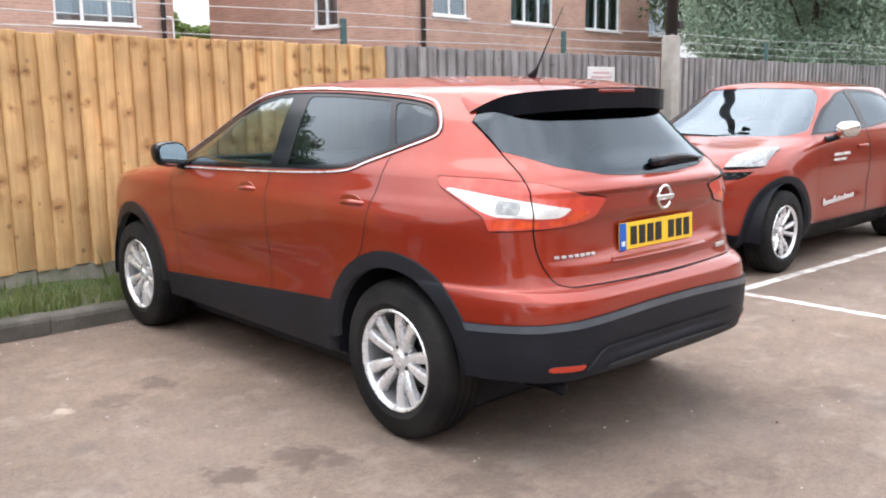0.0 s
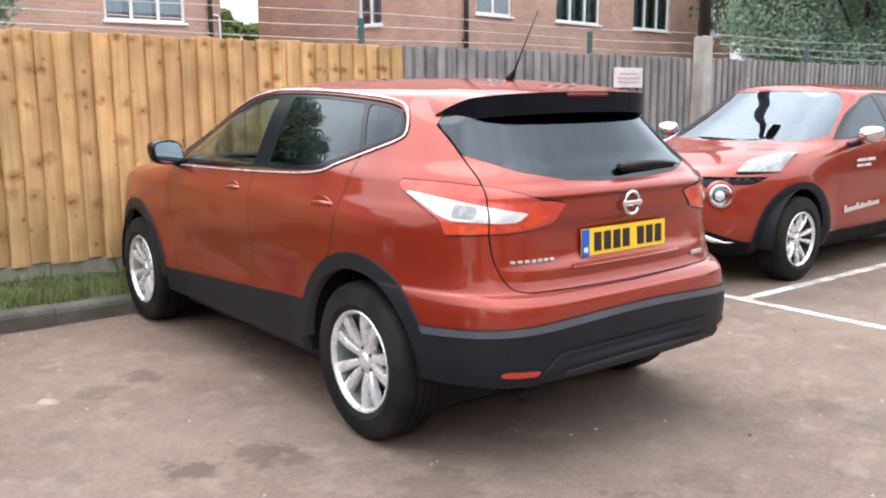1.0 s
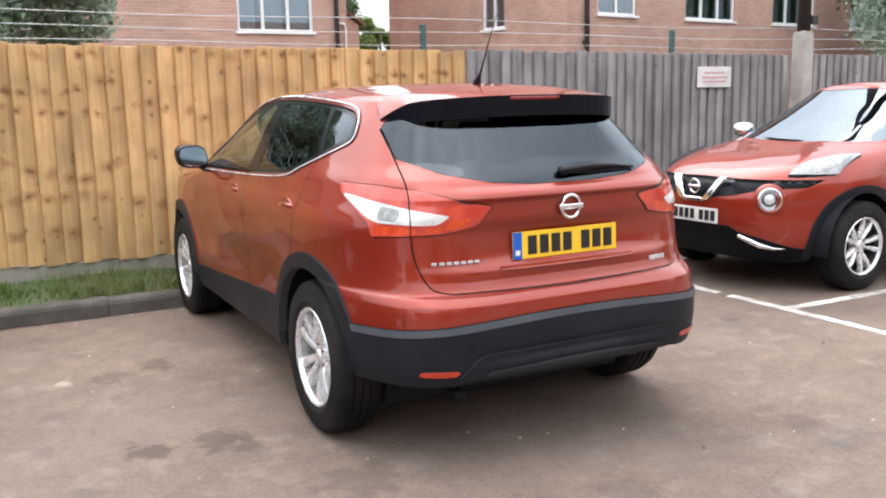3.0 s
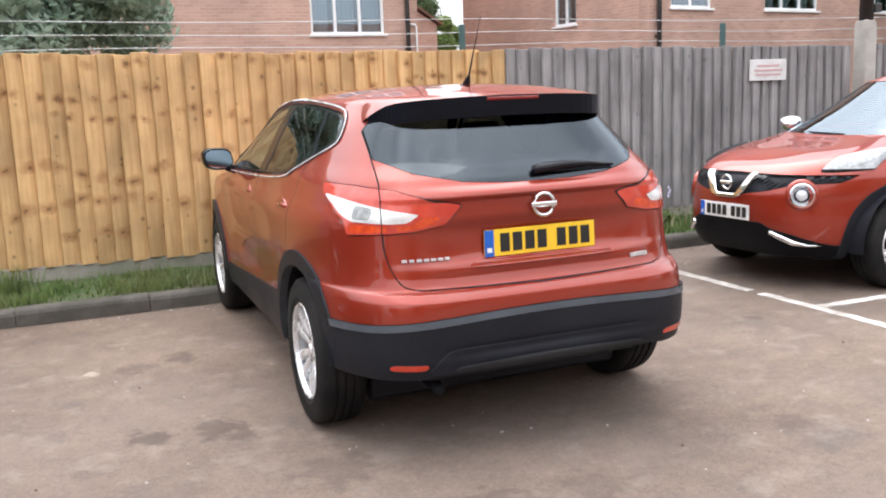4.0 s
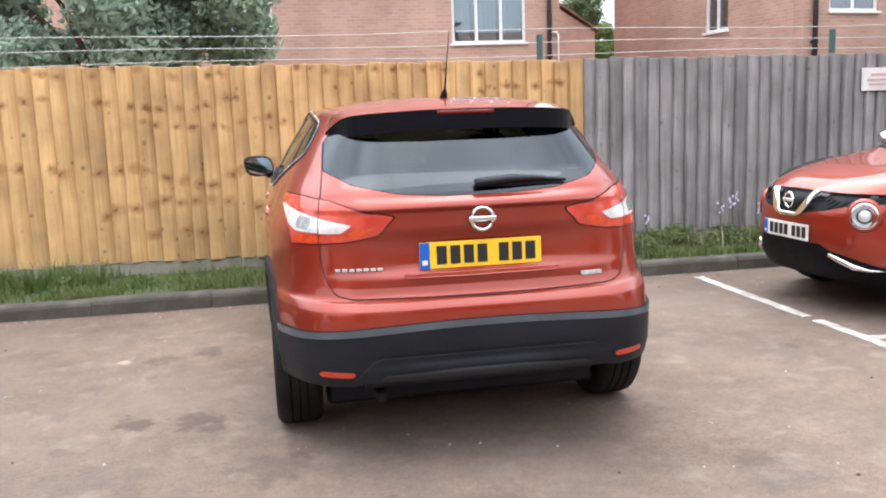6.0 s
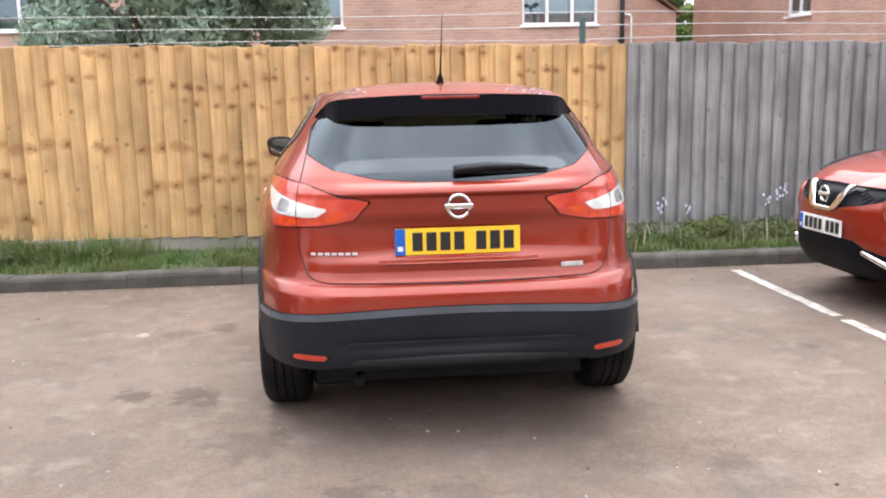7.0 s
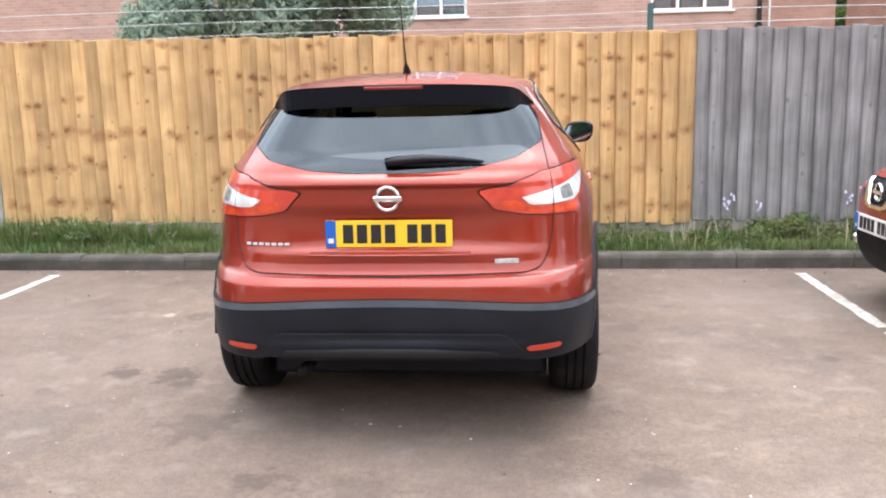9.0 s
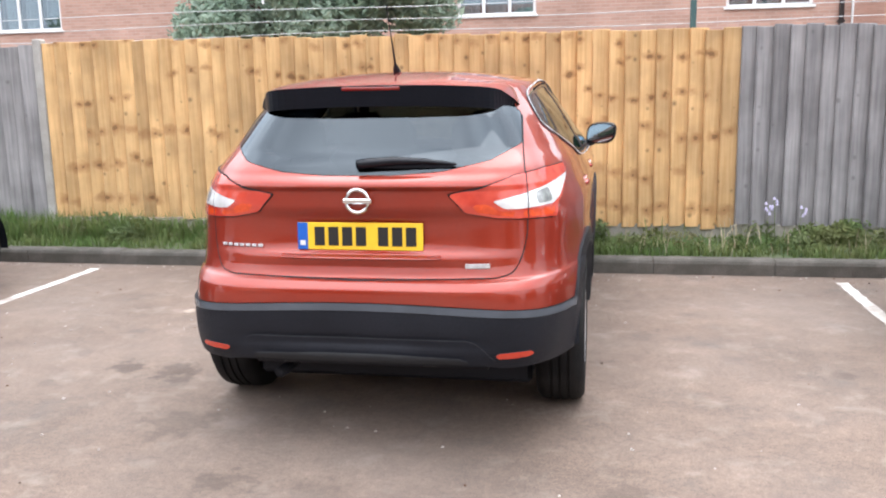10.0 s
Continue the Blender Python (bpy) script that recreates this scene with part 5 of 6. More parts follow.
def tree(x, y, height, centre_z, spread, seed, mat, leaf, count, label, lumps=26, size=(0.35, 0.75)):
    t = thing("tree", label, "tree", pose(x, y, 0))
    rng = random.Random(seed)
    blobs = clumps(seed, (0, 0, centre_z), spread, lumps, *size)
    part("trunk", tube("trunk", [(0, 0, -0.1), (0.05, 0.02, height * 0.2), (-0.04, 0.05, height * 0.45), (0.08, 0, height * 0.8)], [0.13, 0.10, 0.07, 0.02], M["bark"], 12), t)
    for b in blobs[:9]:
        z0 = max(0.5, b[2] * rng.uniform(0.35, 0.6))
        part("limb", tube("limb", [(0, 0.02, z0), (b[0] * 0.45, b[1] * 0.45, z0 + (b[2] - z0) * 0.6), (b[0], b[1], b[2])], [0.04, 0.025, 0.008], M["bark"], 7), t)
    part("crown", leaves("crown", blobs, count, leaf, mat, seed), t)


tree(0.85, 8.75, 4.2, 2.75, (1.6, 0.75, 1.25), 11, M["leaf_l"], 0.054, 46000, "grey-green bushy tree behind the fence", 42, (0.26, 0.54))
tree(18.5, 8.9, 6.5, 3.6, (3.6, 1.5, 2.7), 12, M["leaf_l"], 0.055, 90000, "large grey-green tree behind the fence", 48, (0.5, 0.95))
tree(28.0, 14.0, 8.5, 4.6, (4.6, 3.0, 4.6), 13, M["leaf_r"], 0.10, 52000, "tall green tree beyond the flats", 60, (0.9, 1.5))
tree(18.1, 37.0, 5.6, 3.4, (1.75, 1.0, 2.2), 14, M["bush"], 0.11, 19000, "light green bush in the gap between the flats", 20, (0.35, 0.6))
tree(18.4, 42.5, 10.5, 6.8, (0.7, 0.8, 3.2), 15, M["leaf_r"], 0.10, 9000, "tall green tree behind the brick house", 22, (0.45, 0.75))
# trees across the car park, which the side windows mirror
for i, (x, y) in enumerate(((-17.0, 4.0), (-19.0, -3.0), (-15.0, -10.0), (-4.0, -17.0), (8.0, -18.0), (20.0, -1.5), (25.0, -4.5), (19.0, -15.0))):
    tree(x, y, 6.0, 3.6 if x < 15 else 2.5, (2.6, 2.6, 2.3), 20 + i, M["leaf_r"], 0.16, 7000, "leafy tree at the far side of the car park", 20, (0.7, 1.2))


# ---- weeds on the verge ----
def weed_patch(x0, x1, count, lumps, seed, mat, label):
    rng = random.Random(seed)
    blobs = []
    for _ in range(lumps):
        x, y, r = rng.uniform(x0, x1), rng.uniform(KERB_Y + 0.34, FENCE_Y - 0.08), rng.uniform(0.045, 0.125)
        blobs.append((x, y, 0.12 + r * 0.7 * (0.6 + (y - KERB_Y)), r * 1.3, r, r * rng.uniform(0.7, 1.1)))
    solid("weeds", leaves("weeds", blobs, count, 0.024, mat, seed), label, "weeds", kind="stuff")


weed_patch(-2.6, 0.8, 3600, 40, 31, M["weed"], "low green weeds growing along the fence")
weed_patch(4.2, 8.6, 2700, 44, 32, M["weed"], "ragged green weeds under the grey fence")
weed_patch(4.6, 7.2, 1600, 9, 33, M["grass"], "yellowish clump of weeds beside the kerb")


def flower(x, y, h, seed, mat):
    """A tall stalk with small lilac bells."""
    rng = random.Random(seed)
    t = thing("flower", "tall stalk with pale lilac bells", "flower", pose(x, y, 0.10), group="bluebells by the fence")
    tip = Vector((rng.uniform(-0.05, 0.05), rng.uniform(-0.05, 0.03), h))
    part("stalk", tube("stalk", [(0, 0, 0), tip * 0.6, tip], [0.004, 0.003, 0.002], M["weed"], 5), t)
    for i in range(5):
        c = tip * (0.80 + 0.05 * i) + Vector((rng.uniform(-0.025, 0.025), rng.uniform(-0.025, 0.025), 0))
        bell = [oval(c + Vector((0, 0, dz)), (r, 0, 0), (0, r, 0), 8, 2) for dz, r in ((0.010, 0.003), (0.003, 0.008), (-0.009, 0.010), (-0.014, 0.014))]
        part("bell", loft("bell", bell, mat), t)


for i, (x, h) in enumerate(((5.62, 0.40), (5.70, 0.43), (5.86, 0.36), (6.62, 0.44), (6.70, 0.50), (6.90, 0.52), (6.97, 0.42))):
    flower(x, 6.32 + 0.06 * (i % 3), h, 50 + i, M["petal"])
solid("dry_grass", blades("dry_grass", 130, 9, 4.4, 8.2, KERB_Y + 0.2, FENCE_Y - 0.06, 0.10, 0.26, M["dry"]), "pale dry grass stalks among the weeds", "dry grass", kind="stuff")


# ---- the copper-red crossover ----
def crossover():
    skin = CarSkin(CROSSOVER_LEVELS, 1.3, CROSSOVER_ROOF, 2.646, 0.345, 0.014, ((0.0, 0.93, 0.55, 0.10, 0.010), (1.3, 0.62, 0.75, 0.12, -0.018)),
                   ((1.095, 0.022, 0.62, -0.030), (0.895, 0.075, 0.48, 0.022), (0.795, 0.020, 0.50, -0.012), (0.475, 0.030, 0.46, 0.010), (0.40, 0.020, 0.44, -0.012)))
    car = thing("crossover_car", "copper-red five-door crossover car parked on tarmac", "car", pose(3.355, 2.95, 0))
    P = M["paint"]
    whole = Patch.whole(skin)
    dlo_pts = [(2.08, 1.085), (1.824, 1.088), (1.0, 1.109), (0.42, 1.138), (0.253, 1.183), (0.109, 1.231), (-0.06, 1.292), (-0.075, 1.325), (-0.01, 1.40), (0.082, 1.432),
               (0.276, 1.453), (0.62, 1.474), (0.95, 1.482), (1.22, 1.475), (1.42, 1.440), (1.62, 1.365), (1.86, 1.235)]
    dlo = side_shape(rounded(dlo_pts, 4))
    front_glass = side_shape([(1.98, 1.11), (1.0, 1.128), (1.10, 1.458), (1.24, 1.455), (1.40, 1.420), (1.60, 1.345), (1.83, 1.22)])
    rear_glass = side_shape([(0.855, 1.132), (0.42, 1.158), (0.25, 1.205), (0.150, 1.24), (0.285, 1.435), (0.62, 1.455), (0.945, 1.462)])
    quarter = side_shape([(0.118, 1.25), (-0.045, 1.305), (-0.048, 1.33), (0.005, 1.392), (0.09, 1.415), (0.250, 1.432)])
    hatch = end_shape([(0, 1.56), (0.575, 1.56), (0.59, 1.43), (0.61, 1.33), (0.628, 1.22), (0.655, 1.075), (0.662, 0.89), (0.628, 0.765), (0.57, 0.727), (0.43, 0.722), (0, 0.714)], limit=-0.20, curved=True)
    window = end_shape([(0, 1.56), (0.572, 1.56), (0.586, 1.43), (0.606, 1.33), (0.622, 1.235), (0.512, 1.178), (0.33, 1.141), (0.15, 1.128), (0, 1.127)], limit=-0.20)
    screen = end_shape([(0, 1.50), (0.50, 1.49), (0.56, 1.44), (0.64, 1.32), (0.715, 1.17), (0.735, 1.105), (0.6, 1.085), (0, 1.07)], rear=False, limit=1.45)
    lamp_pts = [(1.306, 1.136), (1.0, 1.132), (0.72, 1.114), (0.37, 1.052), (0.445, 0.981), (0.60, 0.955), (0.73, 0.948), (1.017, 0.939), (1.048, 0.992), (1.287, 1.098)]
    clear_pts = [(1.278, 1.098), (1.02, 1.074), (0.72, 1.040), (0.57, 1.022), (0.63, 0.992), (0.72, 0.988), (0.98, 0.993), (1.06, 1.012)]
    lamp, clear = corner_shape(lamp_pts), corner_shape(clear_pts)
    bulb = corner_shape([(0.84, 1.046), (0.97, 1.058), (0.985, 1.003), (0.85, 1.000)])
    amber = either(corner_shape([(1.005, 0.984), (0.745, 0.979), (0.745, 0.956), (1.005, 0.949)]), corner_shape([(0.700, 0.979), (0.615, 0.983), (0.545, 1.012), (0.470, 1.010), (0.500, 0.982), (0.610, 0.965), (0.700, 0.957)]))
    arch_in, arch_out = arches(skin, 0.405), arches(skin, 0.472)
    bumper = lambda p: np.maximum(p[:, 2] - (0.629 - 0.045 * (p[:, 0] / 0.85) ** 2), p[:, 1] - 0.1)
    front_bumper = lambda p: np.maximum(p[:, 2] - 0.46, 2.5 - p[:, 1])
    sill = lambda p: np.maximum(p[:, 2] - (0.43 + 0.065 * (2.16 - p[:, 1])), np.abs(p[:, 1] - 1.3) - 1.25)
    dark = either(bumper, front_bumper, sill, arch_out)
    rear_door = side_shape([(0.985, 0.30), (0.985, 1.20), (0.42, 1.20), (0.253, 1.21), (0.108, 1.28), (0.116, 1.20), (0.124, 1.072), (0.188, 0.81), (0.33, 0.62), (0.46, 0.52), (0.50, 0.30)])
    front_door = side_shape([(0.985, 0.30), (0.985, 1.20), (2.02, 1.20), (2.06, 1.05), (2.05, 0.80), (2.00, 0.30)])
    openings = either(dlo, screen)

    bare = whole.outside(openings).outside(dark, 0.002)
    panel = bare.outside(either(rear_door, front_door, hatch), 0.0025).outside(lamp, 0.0045)
    part("body", panel.mesh("body", P), car)
    for s in (-1, 1):
        half = bare.cut(lambda p: -p[:, 0] * s)
        for nm, shape in (("rear_door", rear_door), ("front_door", front_door)):
            d = part(nm, half.within(shape, 0.0032).mesh(nm, P), car)
            y = 0.265 if nm == "rear_door" else 1.17
            # cup and bar of the handle
            bar = [(s * 0.862, y - 0.09, 1.000), (s * 0.874, y - 0.07, 1.003), (s * 0.879, y, 1.004), (s * 0.879, y + 0.07, 1.000), (s * 0.869, y + 0.09, 0.996)]
            h = part("door_handle", tube("door_handle", bar, [0.009, 0.012, 0.013, 0.012, 0.009], P, 10), d)
            cup = [oval((s * x, y + 0.01, 1.0), (0, 0.082 * r, 0), (0, 0, 0.036 * r), 20, 2.2) for x, r in ((0.8775, 0.2), (0.877, 1.0), (0.870, 1.0))]
            if nm == "front_door":
                part("door_lock", lathe("door_lock", [(0.0, 0.004), (0.010, 0.004), (0.012, 0.0), (0.012, -0.01)], M["chrome"], 16), d, at=pose(s * 0.8785, y - 0.06, 0.962, 0, 0, 0 if s > 0 else 180))
            part("handle_cup", loft("handle_cup", cup, M["paint"]), h)
        glassy = whole.cut(lambda p: -p[:, 0] * s)
        ring = glassy.within(dlo, -0.016).outside(dlo, 0.010)
        ring = ring.cut(lambda p: p[:, 1] - 2.03)
        part("window_trim", ring.mesh("window_trim", M["satin"], 0.007, 0.006), car, "bright chrome strip round the side windows")
        part("window_frame", glassy.within(dlo, 0.008).outside(either(front_glass, rear_glass, quarter)).mesh("window_frame", M["gloss_black"], -0.001, 0.01), car)
        for nm, shape, mat in (("front_window", front_glass, "glass"), ("rear_window", rear_glass, "privacy"), ("quarter_window", quarter, "privacy")):
            part(nm, glassy.within(shape).mesh(nm, M[mat], -0.004, 0.0), car)
        for y in (0.0, 2.646):
            a = glassy.within(one_arch(skin, 0.472, y, s)).outside(arch_in).outside(either(lambda p: p[:, 2] - 0.375))
            part("arch_cladding", a.mesh("arch_cladding", M["plastic"], 0.012, 0.04), car)
        sl = glassy.within(sill).outside(arch_out).cut(lambda p: 0.29 - p[:, 2])
        part("sill_cladding", sl.mesh("sill_cladding", M["plastic"], 0.006, 0.03), car)
        # lamps: red lens, clear lens, divided where the tailgate opens
        side_lamp = glassy.within(lamp, 0.0006)
        for nm, pc in (("tail_lamp", side_lamp.outside(hatch, 0.002)), ("tailgate_lamp", side_lamp.within(hatch, 0.002))):
            t = part(nm, pc.outside(clear).outside(amber).mesh(nm, M["lamp_red"], 0.006, 0.02), car)
            part("indicator_lens", pc.within(amber).mesh("indicator_lens", M["lamp_amber"], 0.005, 0.02), t, "bright orange-red lower lens")
            part("clear_lens", pc.within(clear).outside(bulb).mesh("clear_lens", M["lamp_clear"], 0.008, 0.02), t)
            if nm == "tail_lamp":
                part("bulb_window", pc.within(bulb).mesh("bulb_window", M["lamp_grey"], 0.008, 0.02), t)
        door_mirror(car, s * 0.928, 1.90, 1.150, s, M["gloss_black"], 1.95)
        refl = whole.cut(lambda p: -p[:, 0] * s).within(end_shape([(0.545, 0.437), (0.680, 0.443), (0.690, 0.420), (0.555, 0.413)], limit=0.0, mirrored=False) if s > 0 else
                                                       end_shape([(-0.545, 0.437), (-0.680, 0.443), (-0.690, 0.420), (-0.555, 0.413)], limit=0.0, mirrored=False))
        part("rear_reflector", refl.mesh("rear_reflector", M["reflector"], 0.017, 0.012), car)
    gate = part("tailgate", bare.within(hatch, 0.0025).outside(lamp, 0.0045).outside(window, 0.003).mesh("tailgate", P), car)
    part("rear_screen", whole.within(window).within(hatch, 0.003).mesh("rear_screen", M["privacy"], -0.002, 0.0), gate)
    rb = whole.within(bumper, 0.001).outside(arch_out).cut(lambda p: 0.372 + 0.018 * np.clip((0.56 - np.abs(p[:, 0])) / 0.08, 0, 1) - p[:, 2])
    # pale strip along the bumper's top: a highlight given as colour
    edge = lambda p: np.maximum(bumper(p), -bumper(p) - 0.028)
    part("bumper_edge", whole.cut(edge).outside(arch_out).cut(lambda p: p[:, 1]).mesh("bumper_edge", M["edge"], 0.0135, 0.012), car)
    part("rear_bumper", rb.mesh("rear_bumper", M["plastic"], 0.010, 0.03), car)
    centre_panel = end_shape([(0, 0.492), (0.44, 0.490), (0.475, 0.478), (0.555, 0.400), (0.545, 0.392), (0, 0.392)], limit=0.0)
    part("bumper_panel", whole.within(centre_panel).mesh("bumper_panel", M["plastic"], 0.021, 0.02), car, "raised black panel in the lower bumper")
    lip = end_shape([(0, 0.423), (0.42, 0.423), (0.45, 0.404), (0, 0.404)], limit=0.0)
    part("bumper_lip", whole.within(lip).mesh("bumper_lip", M["lip"], 0.031, 0.02), car, "paler grey lip across the foot of the bumper")
    for x in (-0.29, 0.29):
        part("bumper_hook", box_mesh("bumper_hook", (0.075, 0.05, 0.035), M["lip"], 0.012), car, at=pose(x, -0.775, 0.392))
    part("front_bumper", whole.within(front_bumper, 0.001).outside(arch_out).mesh("front_bumper", M["plastic"], 0.006, 0.03), car)
    part("windscreen", whole.within(screen).mesh("windscreen", M["glass"], -0.004, 0.0), car)

    # roof spoiler: its blade sweeps forward at both ends to the tailgate's seam; painted above, black below
    base_way = ((0.0, -0.20, None), (0.15, -0.20, None), (0.30, -0.195, None), (0.42, -0.18, None), (0.50, -0.15, None), (0.535, -0.125, 1.470), (0.556, -0.090, 1.452), (0.575, -0.125, 1.420), (0.593, -0.180, 1.386))
    tip_way = ((0.0, -0.478, 1.479), (0.15, -0.477, 1.478), (0.30, -0.464, 1.474), (0.41, -0.434, 1.469), (0.485, -0.380, 1.462), (0.520, -0.325, 1.453), (0.548, -0.270, 1.433), (0.575, -0.225, 1.409), (0.595, -0.186, 1.385))
    base_way = [(x, y, float(skin.roof_z(np.array(x), np.array(y))) + 0.005 if z is None else z + 0.004) for x, y, z in base_way]
    nx, ny = 40, 8
    grid, under = [], []
    for i in range(nx + 1):
        q = -1 + 2 * i / nx
        k = abs(q) * 8
        knots = list(range(9))
        B = [float(hermite(knots, [p[c] for p in base_way], np.array(k))) for c in range(3)]
        T = [float(hermite(knots, [p[c] for p in tip_way], np.array(k))) for c in range(3)]
        side = -1 if q < 0 else 1
        row, lower = [], []
        for j in range(ny + 1):
            f = j / ny
            crown = 0.003 * math.sin(math.pi * f) * (1 - abs(q) ** 6)
            x, y, z = ((1 - f) * B[c] + f * T[c] for c in range(3))
            row.append((side * (x + crown * 0.4 * abs(q)), y, z + crown))
            thick = (0.084 + 0.004 * (1 - f)) * (1 - min(1.0, max(0.0, (abs(q) - 0.80) / 0.15)) ** 2) + 0.003
            inward = max(0.0, abs(q) - 0.55) * 0.05
            lower.append((side * (x - inward), y + 0.004, z + crown - thick))
        grid.append(row)
        under.append(lower)
    fl = lambda g: [v for r in g for v in r]
    k = ny + 1
    quads = [(i * k + j, i * k + j + 1, (i + 1) * k + j + 1, (i + 1) * k + j) for i in range(nx) for j in range(ny)]
    sp = part("spoiler", as_mesh("spoiler", fl(grid), quads, P, True), gate)
    vs, fs, edge = fl(under), [f[::-1] for f in quads], (nx + 1) * k
    vs += [grid[i][ny] for i in range(nx + 1)]
    fs += [(edge + i, i * k + ny, (i + 1) * k + ny, edge + i + 1) for i in range(nx)]
    part("spoiler_underside", as_mesh("spoiler_underside", vs, fs, M["spoiler_black"]), sp)
    part("brake_light", box_mesh("brake_light", (0.25, 0.010, 0.015), M["brake_red"], 0.003), sp, at=pose(0, -0.4755, 1.465))

    # rear wiper, badge ring, plain letter bars, plate
    wip = part("rear_wiper", tube("rear_wiper", [(-0.012, -0.672, 1.166), (0.03, -0.672, 1.172), (0.14, -0.668, 1.180), (0.26, -0.662, 1.178), (0.385, -0.652, 1.166)], [0.020, 0.021, 0.019, 0.013, 0.006], M["gloss_black"], 8), gate)
    part("wiper_blade", box_mesh("wiper_blade", (0.34, 0.012, 0.012), M["plastic"], 0.003), wip, at=pose(0.20, -0.660, 1.158, 0, 0, 3))
    ring = [(0.046 * math.cos(a), -0.732, 1.028 + 0.046 * math.sin(a)) for a in np.linspace(0, 2 * math.pi, 33)]
    bd = part("badge", tube("badge", ring, 0.008, M["chrome"], 8), gate, "round chrome badge")
    part("badge_bar", box_mesh("badge_bar", (0.118, 0.012, 0.020), M["chrome"], 0.003), bd, at=pose(0, -0.735, 1.028))
    for i in range(7):
        x = -0.595 + i * 0.028
        part("letter_bar", box_mesh("letter_bar", (0.021, 0.005, 0.012), M["badge"], 0.0015), gate, at=on_tail(skin, x, 0.838, 0.008))
    part("small_badge", box_mesh("small_badge", (0.098, 0.005, 0.019), M["badge"], 0.0015), gate, at=on_tail(skin, 0.475, 0.769, 0.003))
    plate(car, pose(-0.003, -0.702, 0.882, -2), M["plate_yellow"], M["black_ink"], 1)
    part("plate_lip", loft("plate_lip", [oval((x, -0.722, 0.803 + 0.004 * abs(x)), (0, 0.018 * (1 - (x / 0.36) ** 6), 0.006), (0, 0.002, 0.006 * (1 - (x / 0.36) ** 4)), 12, 2) for x in np.linspace(-0.33, 0.33, 9)], P), gate)
    # aerial
    part("aerial", tube("aerial", [(0.0, 0.02, 1.535), (0.0, 0.0, 1.552), (0.0, -0.02, 1.58), (0.0, -0.10, 1.72), (0.0, -0.17, 1.835)], [0.020, 0.016, 0.005, 0.0025, 0.0018], M["plastic"], 8), car)
    # underbody, exhaust, rear undertray
    part("underbody", box_mesh("underbody", (1.30, 3.30, 0.16), M["plastic"], 0.02, (0, 1.40, 0.215)), car)
    rows = [oval((x, -0.40, 0.345), (0, 0.24, 0.0), (0, 0, 0.04), 12, 4) for x in (-0.50, -0.46, 0.46, 0.50)]
    part("undertray", loft("undertray", rows, M["plastic"]), car)
    # unseen wide slab, added with the low underbody to block light beneath the car
    part("floor_pan", box_mesh("floor_pan", (1.58, 1.74, 0.08), M["plastic"], 0.02, (0, 1.32, 0.285)), car)
    part("exhaust_pipe", tube("exhaust_pipe", [(-0.42, -0.2, 0.24), (-0.42, -0.50, 0.25), (-0.43, -0.56, 0.25)], 0.026, M["plastic"], 12), car)
    wheel_wells(car, skin, 0.415)
    for y in (0.0, 2.646):
        for s in (-1, 1):
            wheel(car, s * 0.775, y, 0.345, s, 0.345, 0.224, 5, M["alloy"], M["alloy_mid"])
    cabin(car, skin, (1.05, 0.20), whole, either(dlo, screen, window, arches(skin, 0.45)), 0.36)
    return car


crossover()


# ---- the second red car, nose towards the first ----
def round_headlamp(parent, at):
    """A round lamp in a bulging painted bezel: bright bowl, projector and a clear domed lens."""
    r = 0.086
    f = part("round_headlamp", lathe("round_headlamp", [(r + 0.030, 0.020), (r + 0.022, 0.002), (r + 0.013, -0.007), (r + 0.005, -0.009), (r, -0.005), (r, 0.020)], M["paint"], 40, "y"), parent, at=at)
    part("lamp_ring", lathe("lamp_ring", [(r - 0.001, -0.004), (r - 0.010, -0.006), (r - 0.012, 0.012)], M["chrome"], 40, "y"), f)
    part("lamp_bowl", lathe("lamp_bowl", [(r - 0.004, 0.002), (r - 0.016, 0.022), (0.055, 0.038), (0.034, 0.046), (0.0, 0.048)], M["satin"], 40, "y"), f)
    part("lamp_projector", lathe("lamp_projector", [(0.040, 0.040), (0.040, 0.022), (0.034, 0.016), (0.028, 0.014), (0.0, 0.006)], M["lamp_clear"], 28, "y"), f)
    lens = part("lamp_lens", lathe("lamp_lens", [(r - 0.004, -0.003), (r - 0.018, -0.013), (0.045, -0.021), (0.022, -0.024), (0.0, -0.025)], M["lamp_glass"], 40, "y"), f)
    lens.visible_shadow = False


